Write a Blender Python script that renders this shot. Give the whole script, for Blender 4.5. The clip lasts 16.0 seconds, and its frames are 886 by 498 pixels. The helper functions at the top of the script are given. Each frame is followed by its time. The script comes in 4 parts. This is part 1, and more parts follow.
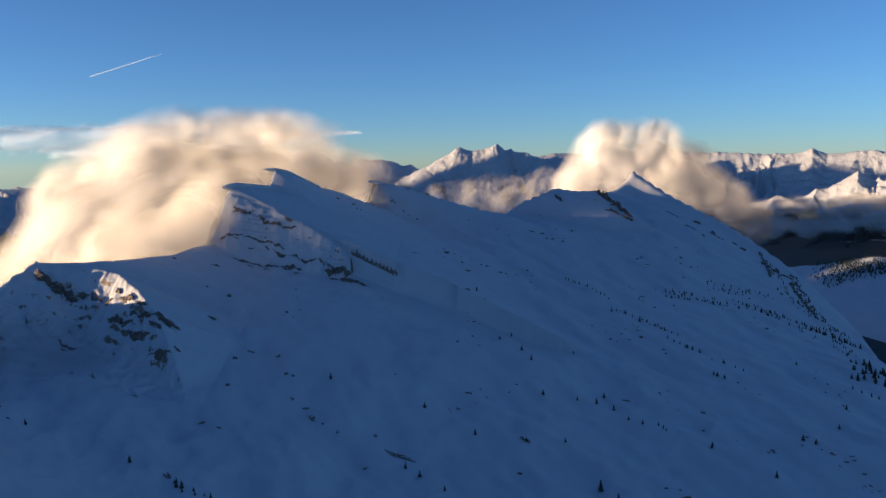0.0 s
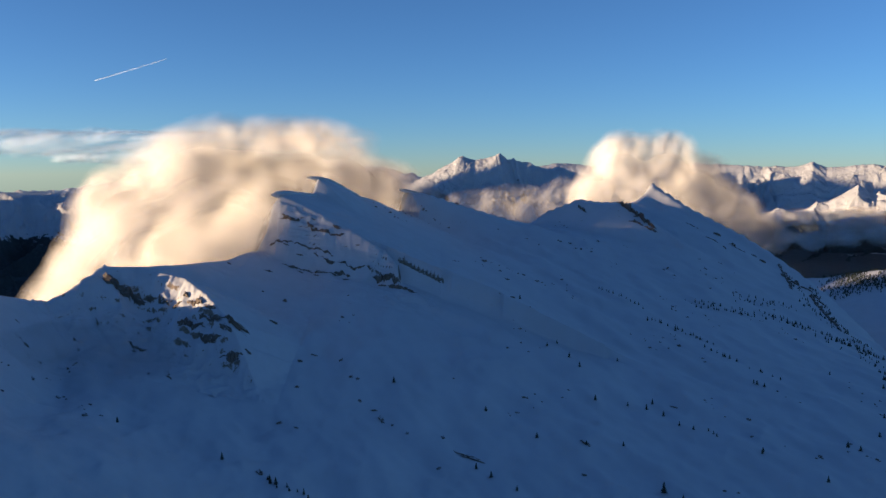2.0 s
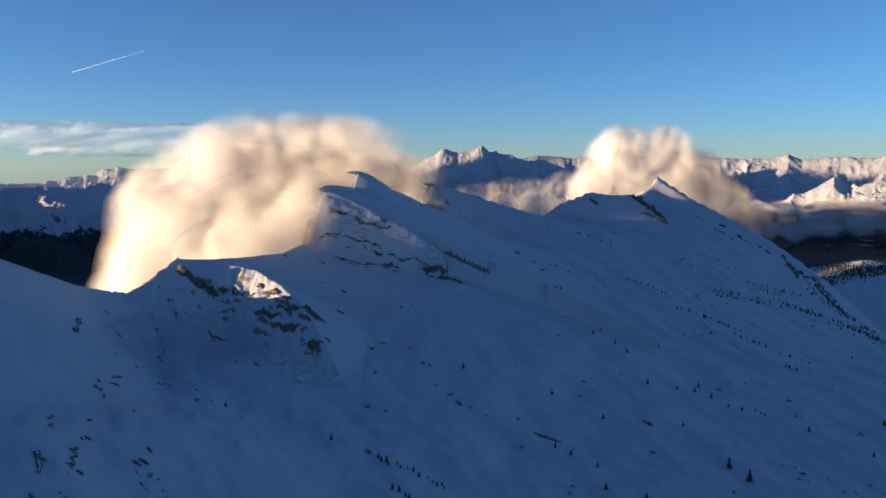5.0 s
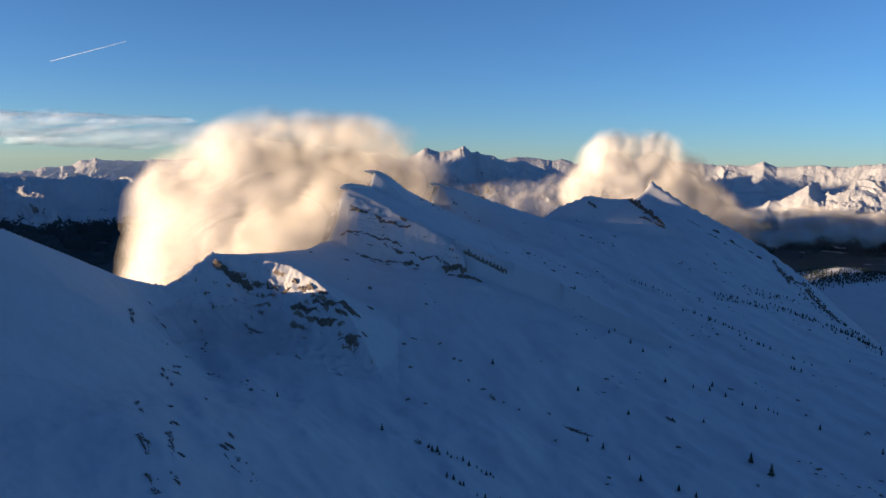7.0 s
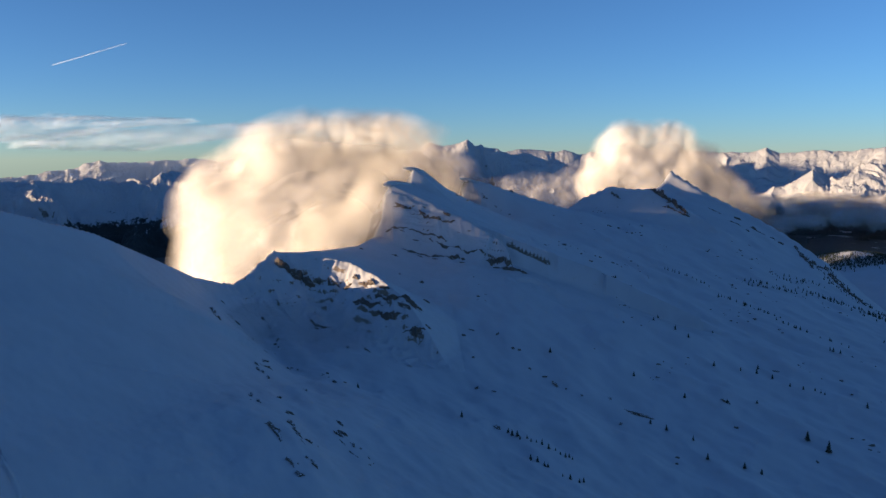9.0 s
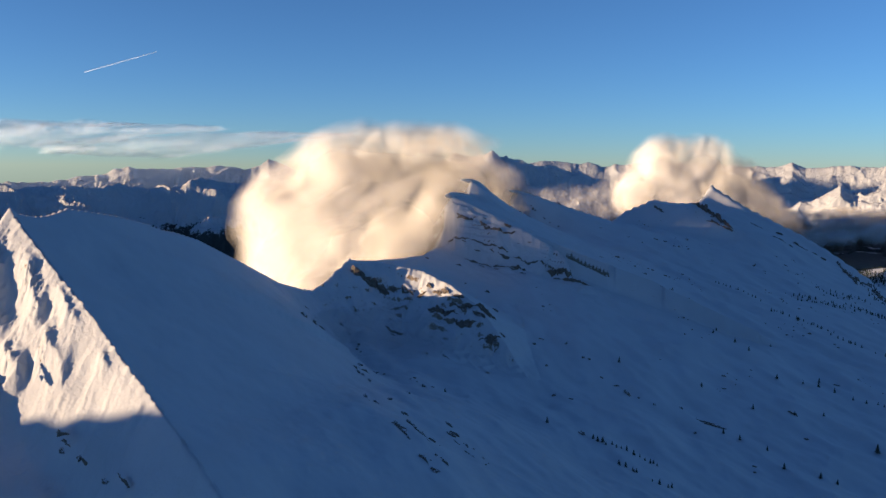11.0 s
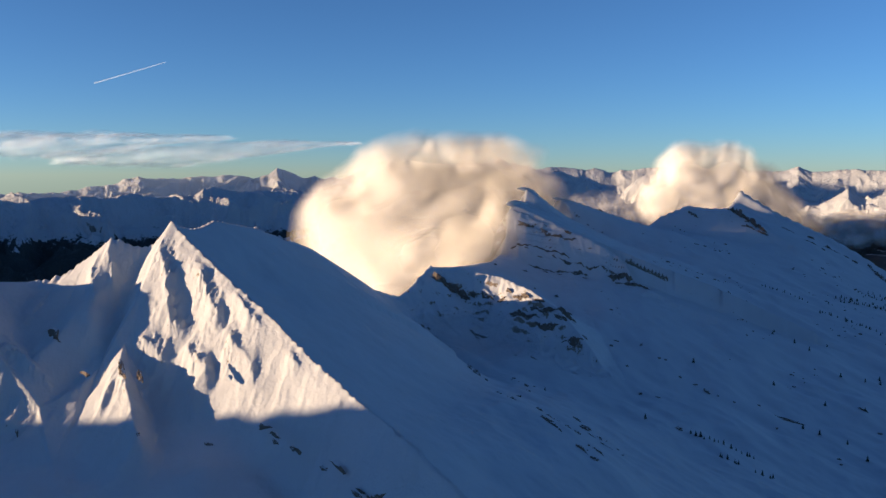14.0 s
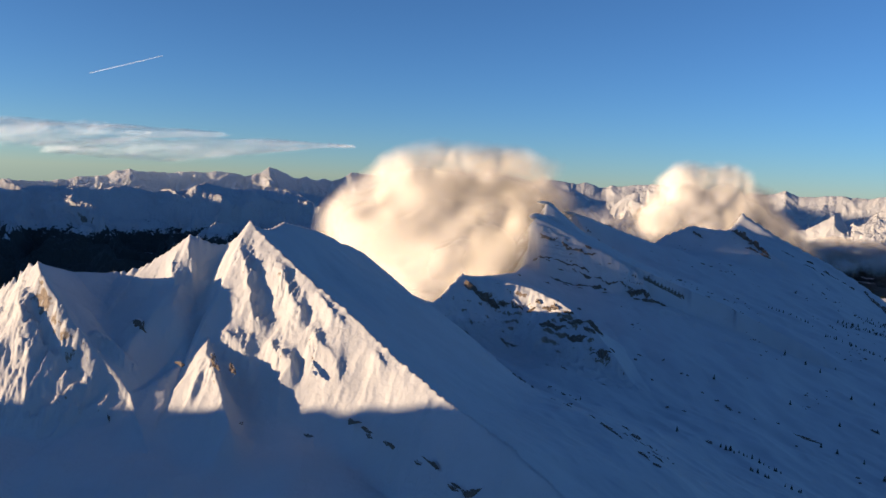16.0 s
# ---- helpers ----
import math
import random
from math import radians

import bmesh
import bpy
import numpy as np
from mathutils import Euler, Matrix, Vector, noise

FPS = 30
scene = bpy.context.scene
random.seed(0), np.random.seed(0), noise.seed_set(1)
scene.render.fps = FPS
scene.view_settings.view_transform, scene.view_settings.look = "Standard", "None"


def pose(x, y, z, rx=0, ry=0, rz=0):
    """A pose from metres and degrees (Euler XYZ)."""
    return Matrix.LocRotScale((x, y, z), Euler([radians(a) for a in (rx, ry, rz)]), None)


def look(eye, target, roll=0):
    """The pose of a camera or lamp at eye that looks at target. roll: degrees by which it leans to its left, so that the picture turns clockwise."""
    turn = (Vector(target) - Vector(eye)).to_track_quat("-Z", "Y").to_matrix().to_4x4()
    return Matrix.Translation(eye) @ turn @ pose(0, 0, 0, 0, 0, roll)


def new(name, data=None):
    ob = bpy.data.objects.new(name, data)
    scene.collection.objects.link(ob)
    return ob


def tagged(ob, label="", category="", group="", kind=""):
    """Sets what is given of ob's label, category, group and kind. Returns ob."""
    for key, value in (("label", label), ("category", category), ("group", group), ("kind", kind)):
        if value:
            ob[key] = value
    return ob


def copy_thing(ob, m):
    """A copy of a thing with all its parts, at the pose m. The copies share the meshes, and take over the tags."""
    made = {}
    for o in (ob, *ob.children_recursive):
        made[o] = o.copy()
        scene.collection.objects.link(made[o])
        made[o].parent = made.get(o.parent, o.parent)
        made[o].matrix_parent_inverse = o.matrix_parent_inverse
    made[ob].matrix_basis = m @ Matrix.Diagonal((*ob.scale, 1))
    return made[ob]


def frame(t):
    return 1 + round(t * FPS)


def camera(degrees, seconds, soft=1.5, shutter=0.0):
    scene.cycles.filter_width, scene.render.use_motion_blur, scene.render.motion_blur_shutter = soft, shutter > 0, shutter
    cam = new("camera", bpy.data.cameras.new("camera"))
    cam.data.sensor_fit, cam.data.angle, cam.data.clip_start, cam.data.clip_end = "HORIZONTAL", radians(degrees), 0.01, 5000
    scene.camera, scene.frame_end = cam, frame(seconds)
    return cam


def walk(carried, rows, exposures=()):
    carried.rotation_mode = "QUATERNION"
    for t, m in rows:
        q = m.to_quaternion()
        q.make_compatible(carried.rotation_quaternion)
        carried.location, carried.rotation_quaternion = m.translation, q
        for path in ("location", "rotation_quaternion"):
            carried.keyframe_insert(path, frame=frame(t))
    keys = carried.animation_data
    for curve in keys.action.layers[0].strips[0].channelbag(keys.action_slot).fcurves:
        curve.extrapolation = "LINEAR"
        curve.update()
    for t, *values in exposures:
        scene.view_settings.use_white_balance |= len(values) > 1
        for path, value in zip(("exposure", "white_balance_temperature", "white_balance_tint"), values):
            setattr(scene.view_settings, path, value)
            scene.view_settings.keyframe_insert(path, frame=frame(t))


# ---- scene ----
cam = camera(57.0, 16.0)
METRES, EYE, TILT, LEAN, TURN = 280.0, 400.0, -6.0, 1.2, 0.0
ROWS = [
    (0.0, 0.0, 0.0, 0.0, 0.0, 0.0, -0.0),
    (0.5, -0.03, -0.0127, 0.0003, 0.26, 0.36, -0.18),
    (1.0, -0.0593, -0.024, 0.0004, 0.42, 0.8, -0.39),
    (1.5, -0.0884, -0.0353, 0.0005, 0.12, 0.72, -0.74),
    (2.0, -0.1173, -0.0478, -0.0001, -0.36, 0.57, -0.7),
    (2.5, -0.1461, -0.0598, -0.0005, -0.67, 0.83, -0.42),
    (3.0, -0.1749, -0.0698, -0.0007, -0.99, 0.99, -0.61),
    (3.5, -0.204, -0.0824, -0.0011, -1.37, 0.63, -0.57),
    (4.0, -0.2333, -0.0946, -0.0016, -1.49, 0.03, -0.36),
    (6.5, -0.3786, -0.152, -0.0031, -3.83, 0.09, -1.39),
    (7.0, -0.4075, -0.1625, -0.0037, -4.13, 0.0, -1.65),
    (7.5, -0.437, -0.175, -0.0039, -4.72, 0.01, -1.49),
    (8.0, -0.4658, -0.1847, -0.0044, -4.92, -0.08, -1.14),
    (8.5, -0.4952, -0.1957, -0.0049, -4.83, -0.26, -0.58),
    (9.0, -0.5241, -0.2054, -0.0051, -4.16, -0.43, -0.23),
    (9.5, -0.5542, -0.2183, -0.0054, -3.57, -0.19, -1.04),
    (10.0, -0.5833, -0.2275, -0.0055, -3.11, 0.14, -1.38),
    (12.5, -0.7302, -0.2785, -0.0076, -2.9, 0.39, -0.84),
    (13.0, -0.7595, -0.2894, -0.0079, -2.48, 0.7, -1.22),
    (13.5, -0.7885, -0.2999, -0.008, -2.43, 0.91, -1.04),
    (14.0, -0.8178, -0.3116, -0.0085, -2.97, 0.73, -0.59),
    (14.5, -0.8469, -0.3218, -0.0087, -3.52, 0.77, -0.5),
    (15.0, -0.8763, -0.3336, -0.0089, -3.64, 1.13, -1.02),
    (15.5, -0.9052, -0.3435, -0.009, -3.76, 1.15, -2.0),
    (16.0, -0.9342, -0.3549, -0.0093, -4.23, 1.25, -3.27),
]
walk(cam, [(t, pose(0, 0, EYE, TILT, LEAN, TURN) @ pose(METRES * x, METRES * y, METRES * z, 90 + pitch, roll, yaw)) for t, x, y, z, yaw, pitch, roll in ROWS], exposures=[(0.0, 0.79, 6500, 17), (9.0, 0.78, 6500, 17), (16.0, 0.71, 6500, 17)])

# world, sun and exposure
SUN_AZ, SUN_EL = -98.0, 4.5          # degrees from +y towards +x, and above the horizon
world = bpy.data.worlds.new("evening_sky")
scene.world = world
world.use_nodes = True
wn = world.node_tree.nodes
sky = wn.new("ShaderNodeTexSky")
sky.sky_type, sky.sun_disc = "NISHITA", False
sky.sun_elevation, sky.sun_rotation = radians(SUN_EL), radians(SUN_AZ)
sky.altitude, sky.air_density, sky.dust_density, sky.ozone_density = 2600, 0.85, 0.38, 3.4
world.node_tree.links.new(sky.outputs[0], wn["Background"].inputs[0])
wn["Background"].inputs[1].default_value = 0.122
sun = new("sun", bpy.data.lights.new("sun", "SUN"))
sun.data.energy, sun.data.angle, sun.data.color = 5.5, radians(0.5), (1.0, 0.73, 0.43)
to_sun = Vector((math.sin(radians(SUN_AZ)), math.cos(radians(SUN_AZ)), math.tan(radians(SUN_EL))))
sun.matrix_world = look(to_sun * 1000, (0, 0, 0))
scene.cycles.transparent_max_bounces = 64


# ---------------------------------------------------------------- numeric noise
def lattice(ix, iy, iz, seed):
    h = (ix * 374761393 + iy * 668265263 + iz * 2147483647 + seed * 1274126177) & 0xFFFFFFFF
    h = ((h ^ (h >> 13)) * 1274126177) & 0xFFFFFFFF
    h = ((h ^ (h >> 16)) * 2246822519) & 0xFFFFFFFF
    return ((h ^ (h >> 15)) & 0xFFFFFF) / float(0xFFFFFF)


def smooth(a):
    a = np.clip(a, 0, 1)
    return a * a * (3 - 2 * a)


def vnoise(x, y, z=0.0, seed=0):
    """Value noise from -1 to 1."""
    x, y, z = np.broadcast_arrays(np.asarray(x, float), np.asarray(y, float), np.asarray(z, float))
    ix, iy, iz = (np.floor(a).astype(np.int64) for a in (x, y, z))
    fx, fy, fz = (a - np.floor(a) for a in (x, y, z))
    fx, fy, fz = (a * a * a * (a * (a * 6 - 15) + 10) for a in (fx, fy, fz))
    flat = not np.any(z)
    total = 0
    if flat:
        gx, gy = x - np.floor(x), y - np.floor(y)
        for j in (0, 1):
            for i in (0, 1):
                turn = lattice(ix + i, iy + j, iz, seed) * 2 * math.pi
                total = total + (np.cos(turn) * (gx - i) + np.sin(turn) * (gy - j)) * (fx if i else 1 - fx) * (fy if j else 1 - fy)
        return total * 1.5
    for k in ((0,) if flat else (0, 1)):
        wz = 1.0 if flat else (fz if k else 1 - fz)
        for j in (0, 1):
            wy = fy if j else 1 - fy
            for i in (0, 1):
                total = total + lattice(ix + i, iy + j, iz + k, seed) * (fx if i else 1 - fx) * wy * wz
    return total * 2 - 1


def fbm(x, y, z=0.0, octaves=4, seed=0, gain=0.5):
    total, amp, f = 0, 1.0, 1.0
    for o in range(octaves):
        c, s = math.cos(0.6 * o), math.sin(0.6 * o)
        total = total + amp * vnoise((x * c - y * s) * f + 7.3 * o, (x * s + y * c) * f - 3.1 * o, np.asarray(z) * f, seed + o)
        amp, f = amp * gain, f * 2.03
    return total


def ridged(x, y, octaves=4, seed=0, gain=0.5):
    """Sharp crests at 1, hollows towards 0."""
    total, amp, f, norm = 0, 1.0, 1.0, 0
    for o in range(octaves):
        c, s = math.cos(0.7 * o), math.sin(0.7 * o)
        total = total + amp * (1 - np.abs(vnoise((x * c - y * s) * f + 5.1 * o, (x * s + y * c) * f + 1.7 * o, 0, seed + o)))**2
        norm += amp
        amp, f = amp * gain, f * 2.1
    return total / norm


def along(x, y, line):
    """Distance to a polyline, the signed side (right of its way is plus), the way along it and its height there."""
    best = np.full(np.shape(x), 1e9)
    side, way, height = np.zeros_like(best), np.zeros_like(best), np.zeros_like(best)
    run = 0.0
    for a, b in zip(line[:-1], line[1:]):
        dx, dy = b[0] - a[0], b[1] - a[1]
        length = math.hypot(dx, dy)
        k = np.clip(((x - a[0]) * dx + (y - a[1]) * dy) / length**2, 0, 1)
        ex, ey = x - a[0] - k * dx, y - a[1] - k * dy
        d = np.hypot(ex, ey)
        near = d < best
        best = np.where(near, d, best)
        side = np.where(near, np.sign(dy * (x - a[0]) - dx * (y - a[1])), side)
        way = np.where(near, run + k * length, way)
        height = np.where(near, a[2] + k * (b[2] - a[2]), height)
        run += length
    return best, side, way, height


def beside(x, y, line, reach):
    """Whether any of the points can lie within reach of a line."""
    px, py = [p[0] for p in line], [p[1] for p in line]
    return bool(np.any((x > min(px) - reach) & (x < max(px) + reach) & (y > min(py) - reach) & (y < max(py) + reach)))


# ---------------------------------------------------------------- materials
class Nodes:
    """Short hand for a node material."""

    def __init__(self, name):
        self.mat = bpy.data.materials.new(name)
        self.mat.use_nodes = True
        self.tree = self.mat.node_tree
        self.bsdf = self.tree.nodes["Principled BSDF"]

    def add(self, kind, **sets):
        node = self.tree.nodes.new(kind)
        for key, value in sets.items():
            if key in node.inputs:
                node.inputs[key].default_value = value
        return node

    def link(self, a, b):
        self.tree.links.new(a, b)

    def noise(self, scale, detail=4.0, rough=0.55, stretch=(1, 1, 1)):
        geo = self.add("ShaderNodeNewGeometry")
        mul = self.add("ShaderNodeVectorMath")
        mul.operation = "MULTIPLY"
        mul.inputs[1].default_value = [scale * s for s in stretch]
        self.link(geo.outputs["Position"], mul.inputs[0])
        tex = self.add("ShaderNodeTexNoise", Scale=1.0, Detail=detail, Roughness=rough)
        self.link(mul.outputs[0], tex.inputs["Vector"])
        return tex.outputs[0]

    def maths(self, op, a, b=None, c=None):
        node = self.add("ShaderNodeMath")
        node.operation = op
        for i, v in enumerate((a, b, c)):
            if v is None:
                continue
            if isinstance(v, (int, float)):
                node.inputs[i].default_value = v
            else:
                self.link(v, node.inputs[i])
        return node.outputs[0]

    def ramp(self, value, low, high, a=0.0, b=1.0):
        node = self.add("ShaderNodeMapRange")
        node.interpolation_type = "SMOOTHSTEP"
        for i, v in enumerate((None, low, high, a, b)):
            if v is not None:
                node.inputs[i].default_value = v
        self.link(value, node.inputs[0])
        return node.outputs[0]

    def mix(self, fac, a, b):
        node = self.add("ShaderNodeMix")
        node.data_type = "RGBA"
        if isinstance(fac, (int, float)):
            node.inputs[0].default_value = fac
        else:
            self.link(fac, node.inputs[0])
        for socket, v in ((node.inputs[6], a), (node.inputs[7], b)):
            if isinstance(v, tuple):
                socket.default_value = (*v, 1)
            else:
                self.link(v, socket)
        return node.outputs[2]

    def bump(self, height, strength, distance, normal=None):
        node = self.add("ShaderNodeBump")
        node.inputs["Strength"].default_value, node.inputs["Distance"].default_value = strength, distance
        self.link(height, node.inputs["Height"])
        if normal:
            self.link(normal, node.inputs["Normal"])
        return node.outputs[0]


SNOW = (0.50, 0.525, 0.56)


def alpine_material(name, steep, grain, forest=None, rock=(0.16, 0.13, 0.11), rock_hi=(0.33, 0.28, 0.22), streak=(1, 1, 1), relief=1.0, speckle=1.0):
    """Snow that breaks to rock where it is steep; with forest=(top, soft) dark woods grow below that height."""
    n = Nodes(name)
    geo = n.add("ShaderNodeNewGeometry")
    sep = n.add("ShaderNodeSeparateXYZ")
    n.link(geo.outputs["Normal"], sep.inputs[0])
    coarse, fine = n.noise(grain), n.noise(grain * 5, 6, 0.65, streak)
    tiny = n.noise(grain * 22, 4, 0.6)
    edge = n.maths("ADD", sep.outputs[2], n.maths("MULTIPLY_ADD", fine, 0.55 * speckle, -0.275 * speckle))
    edge = n.maths("ADD", edge, n.maths("MULTIPLY_ADD", coarse, 0.35 * speckle, -0.175 * speckle))
    bare = n.ramp(edge, steep - 0.035, steep + 0.035, 1.0, 0.0)
    snow = n.mix(n.ramp(coarse, 0.35, 0.65), tuple(c * 0.95 for c in SNOW), SNOW)
    stone = n.mix(n.ramp(tiny, 0.3, 0.7), rock, rock_hi)
    colour = n.mix(bare, snow, stone)
    if forest:
        pos = n.add("ShaderNodeSeparateXYZ")
        n.link(geo.outputs["Position"], pos.inputs[0])
        level = n.maths("ADD", pos.outputs[2], n.maths("MULTIPLY_ADD", coarse, forest[1] * 2.2, -forest[1] * 1.1))
        level = n.maths("ADD", level, n.maths("MULTIPLY_ADD", fine, forest[1] * 2.6, -forest[1] * 1.3))
        woods = n.ramp(level, forest[0] - 6, forest[0] + 6, 1.0, 0.0)
        colour = n.mix(woods, colour, n.mix(tiny, (0.018, 0.026, 0.022), (0.06, 0.07, 0.07)))
    n.link(colour, n.bsdf.inputs["Base Color"])
    n.bsdf.inputs["Roughness"].default_value = 0.75
    n.bsdf.inputs["Specular IOR Level"].default_value = 0.25
    first = n.bump(fine, min(1.0, 0.35 * relief), 0.35 / grain * 0.06 * relief)
    n.link(n.bump(tiny, min(1.0, 0.35 * relief), 0.1 / grain * 0.06 * relief, first), n.bsdf.inputs["Normal"])
    return n.mat


MAT_RIDGE = alpine_material("snow_slope", 0.40, 0.05, relief=0.7, speckle=0.7)
MAT_CORNICE = alpine_material("wind_packed_snow", -2.0, 0.05, relief=0.4)
MAT_PEAK = alpine_material("snow_and_rock_face", 0.24, 0.06, relief=2.0, streak=(1, 1, 0.8))
MAT_FAR = alpine_material("distant_alps", 0.22, 0.010, relief=4.0, forest=(140, 60), rock=(0.10, 0.09, 0.09), rock_hi=(0.26, 0.22, 0.19))
MAT_MIDDLE = alpine_material("wooded_alps", 0.26, 0.010, relief=4.0, forest=(180, 36), rock=(0.10, 0.09, 0.09), rock_hi=(0.26, 0.22, 0.19))
MAT_CLIFF = alpine_material("snow_plastered_cliff", 0.40, 0.09, speckle=0.45, rock=(0.07, 0.06, 0.055), rock_hi=(0.26, 0.21, 0.165), streak=(0.45, 0.45, 2.4), relief=1.6)
MAT_KNOLL = alpine_material("snowy_broken_rock", 0.45, 0.16, rock=(0.09, 0.07, 0.06), rock_hi=(0.34, 0.27, 0.20), relief=1.8)
MAT_VALLEY = alpine_material("valley_floor", 0.5, 0.004, forest=(118, 40))


def sheet(name, xs, ys, zs, material, smooth_shade=True):
    """A grid of points as one mesh."""
    rows, cols = xs.shape
    verts = np.stack([xs, ys, zs], -1).reshape(-1, 3).astype(np.float32)
    idx = np.arange(rows * cols).reshape(rows, cols)
    quads = np.stack([idx[:-1, :-1], idx[:-1, 1:], idx[1:, 1:], idx[1:, :-1]], -1).reshape(-1, 4)
    return mesh_from(name, verts, quads, material, smooth_shade)


def mesh_from(name, verts, quads, material, smooth_shade=True, flip=False):
    me = bpy.data.meshes.new(name)
    verts, quads = np.asarray(verts, np.float32), np.asarray(quads, np.int32)
    if flip:
        quads = quads[:, ::-1]
    size = quads.shape[1]
    me.vertices.add(len(verts))
    me.vertices.foreach_set("co", verts.ravel())
    me.loops.add(quads.size)
    me.loops.foreach_set("vertex_index", quads.ravel())
    me.polygons.add(len(quads))
    me.polygons.foreach_set("loop_start", np.arange(0, quads.size, size, dtype=np.int32))
    me.polygons.foreach_set("loop_total", np.full(len(quads), size, np.int32))
    me.polygons.foreach_set("use_smooth", np.full(len(quads), smooth_shade))
    me.update()
    me.materials.append(material)
    return new(name, me)


# ---------------------------------------------------------------- the main ridge
# heights that steer the broad flank, every 125 m: rows go north, columns east
FLANK = np.array([
    [379, 332, 282, 252, 242, 235, 218, 191, 161], [374, 346, 310, 273, 253, 236, 215, 188, 157], [355, 346, 331, 270, 249, 238, 218, 188, 154],
    [330, 314, 304, 273, 255, 247, 224, 189, 150], [319, 313, 322, 309, 272, 264, 234, 191, 143], [331, 341, 355, 345, 297, 273, 245, 190, 128],
    [340, 347, 354, 355, 322, 293, 247, 186, 116], [331, 335, 338, 342, 349, 323, 282, 209, 116], [317, 322, 325, 320, 342, 357, 329, 241, 141],
    [308, 315, 322, 337, 363, 386, 362, 289, 197], [301, 312, 326, 355, 396, 426, 413, 351, 264]], float)


def flank(x, y):
    """The broad flank: a cubic spline through the rows above."""
    u, v = np.clip((x + 425) / 125, 1, 6.999), np.clip((y + 75) / 125, 1, 8.999)
    i, j = np.floor(u).astype(int), np.floor(v).astype(int)
    f, g = u - i, v - j
    weights = [lambda f: (1 - f)**3 / 6, lambda f: (3 * f**3 - 6 * f**2 + 4) / 6, lambda f: (-3 * f**3 + 3 * f**2 + 3 * f + 1) / 6, lambda f: f**3 / 6]
    return sum(FLANK[j - 1 + b, i - 1 + a] * weights[a](f) * weights[b](g) for a in range(4) for b in range(4))


CREST = [  # the skyline of the ridge, from the pyramid to the far summit
    (-318, 205, 384), (-303, 238, 393.5), (-292, 261, 389), (-280, 287, 381.5), (-272, 303, 376), (-257, 337, 360.5), (-245, 364, 347.5), (-240, 375, 344), (-231, 395, 338.5), (-222, 408, 344),
    (-212, 419, 353), (-196, 440, 350.5), (-165, 492, 348), (-152, 522, 353), (-146, 535, 368), (-143, 546, 386), (-138, 560, 388.5), (-131, 577, 387.5), (-126, 590, 385.5), (-125, 595, 388), (-123, 601, 397), (-117, 613, 396), (-109, 632, 390.5), (-104, 648, 386), (-86, 705, 376),
    (-73, 752, 366), (-67, 763, 366), (-65, 766, 384), (-45, 772, 381), (-10, 784, 369), (37, 797, 354), (66, 885, 344), (88, 900, 357), (125, 911, 370), (155, 935, 363), (180, 958, 360), (205, 978, 364), (222, 997, 374), (233, 1007, 386),
    (300, 1075, 350), (440, 1300, 250)]
KNOB = [(-224, 406, 343), (-212, 419, 353), (-196, 423, 351.5), (-180, 420, 349), (-167, 415, 346.5), (-152, 398, 341), (-138, 382, 332), (-129, 371, 321), (-122, 361, 311), (-115, 350, 297)]
RIB = [(125, 911, 370), (145, 890, 367.5), (164, 871, 368), (180, 853, 356), (200, 838, 342), (215, 820, 330)]
LIP = [(-150, 545, 376), (-142, 547, 382), (-126, 543, 376.5), (-110, 538, 370), (-85, 528, 360), (-69, 520, 351), (-62, 512, 343), (-56, 506, 334)]
ARETE = [(-313, 216, 393.5), (-303, 205, 386.5), (-294, 196, 380.6), (-279, 180, 371), (-264, 164, 361), (-254, 152, 354.5), (-244, 140, 349), (-235, 126, 346),
         (-227, 114, 343), (-214, 98, 335), (-200, 80, 324), (-178, 50, 304), (-150, 10, 270)]
BRINK = [(233, 1007, 386), (269, 969, 356.5), (293, 943, 341), (316, 918, 326), (339, 893, 308), (362, 868, 287), (379, 851, 271), (392, 795, 240), (376, 735, 238), (345, 640, 244), (322, 560, 246), (308, 480, 244), (296, 380, 240), (286, 200, 236), (280, -300, 240)]


DRIFTS = [[(-30, 452, 0), (-18, 457, 1.6), (-7, 460, 2.0), (3, 446, 1.6), (16, 428, 0)], [(14, 390, 0), (24, 383, 1.5), (39, 372, 2.2), (53, 360, 2.2), (66, 345, 1.6), (84, 326, 0)],
          [(140, 372, 0), (161, 360, 1.6), (178, 345, 1.6), (196, 328, 0)], [(-70, 330, 0), (-52, 318, 1.6), (-30, 300, 1.8), (-12, 282, 0)], [(-10, 520, 0), (10, 496, 1.5), (34, 470, 1.5), (60, 446, 0)],
          [(60, 640, 0), (88, 622, 1.5), (112, 594, 1.6), (140, 566, 0)], [(-90, 410, 0), (-66, 396, 1.4), (-40, 376, 1.6), (-20, 352, 0)]]


def soft_max(a, b, k):
    h = np.clip(0.5 + 0.5 * (a - b) / k, 0, 1)
    return b + (a - b) * h + k * h * (1 - h)


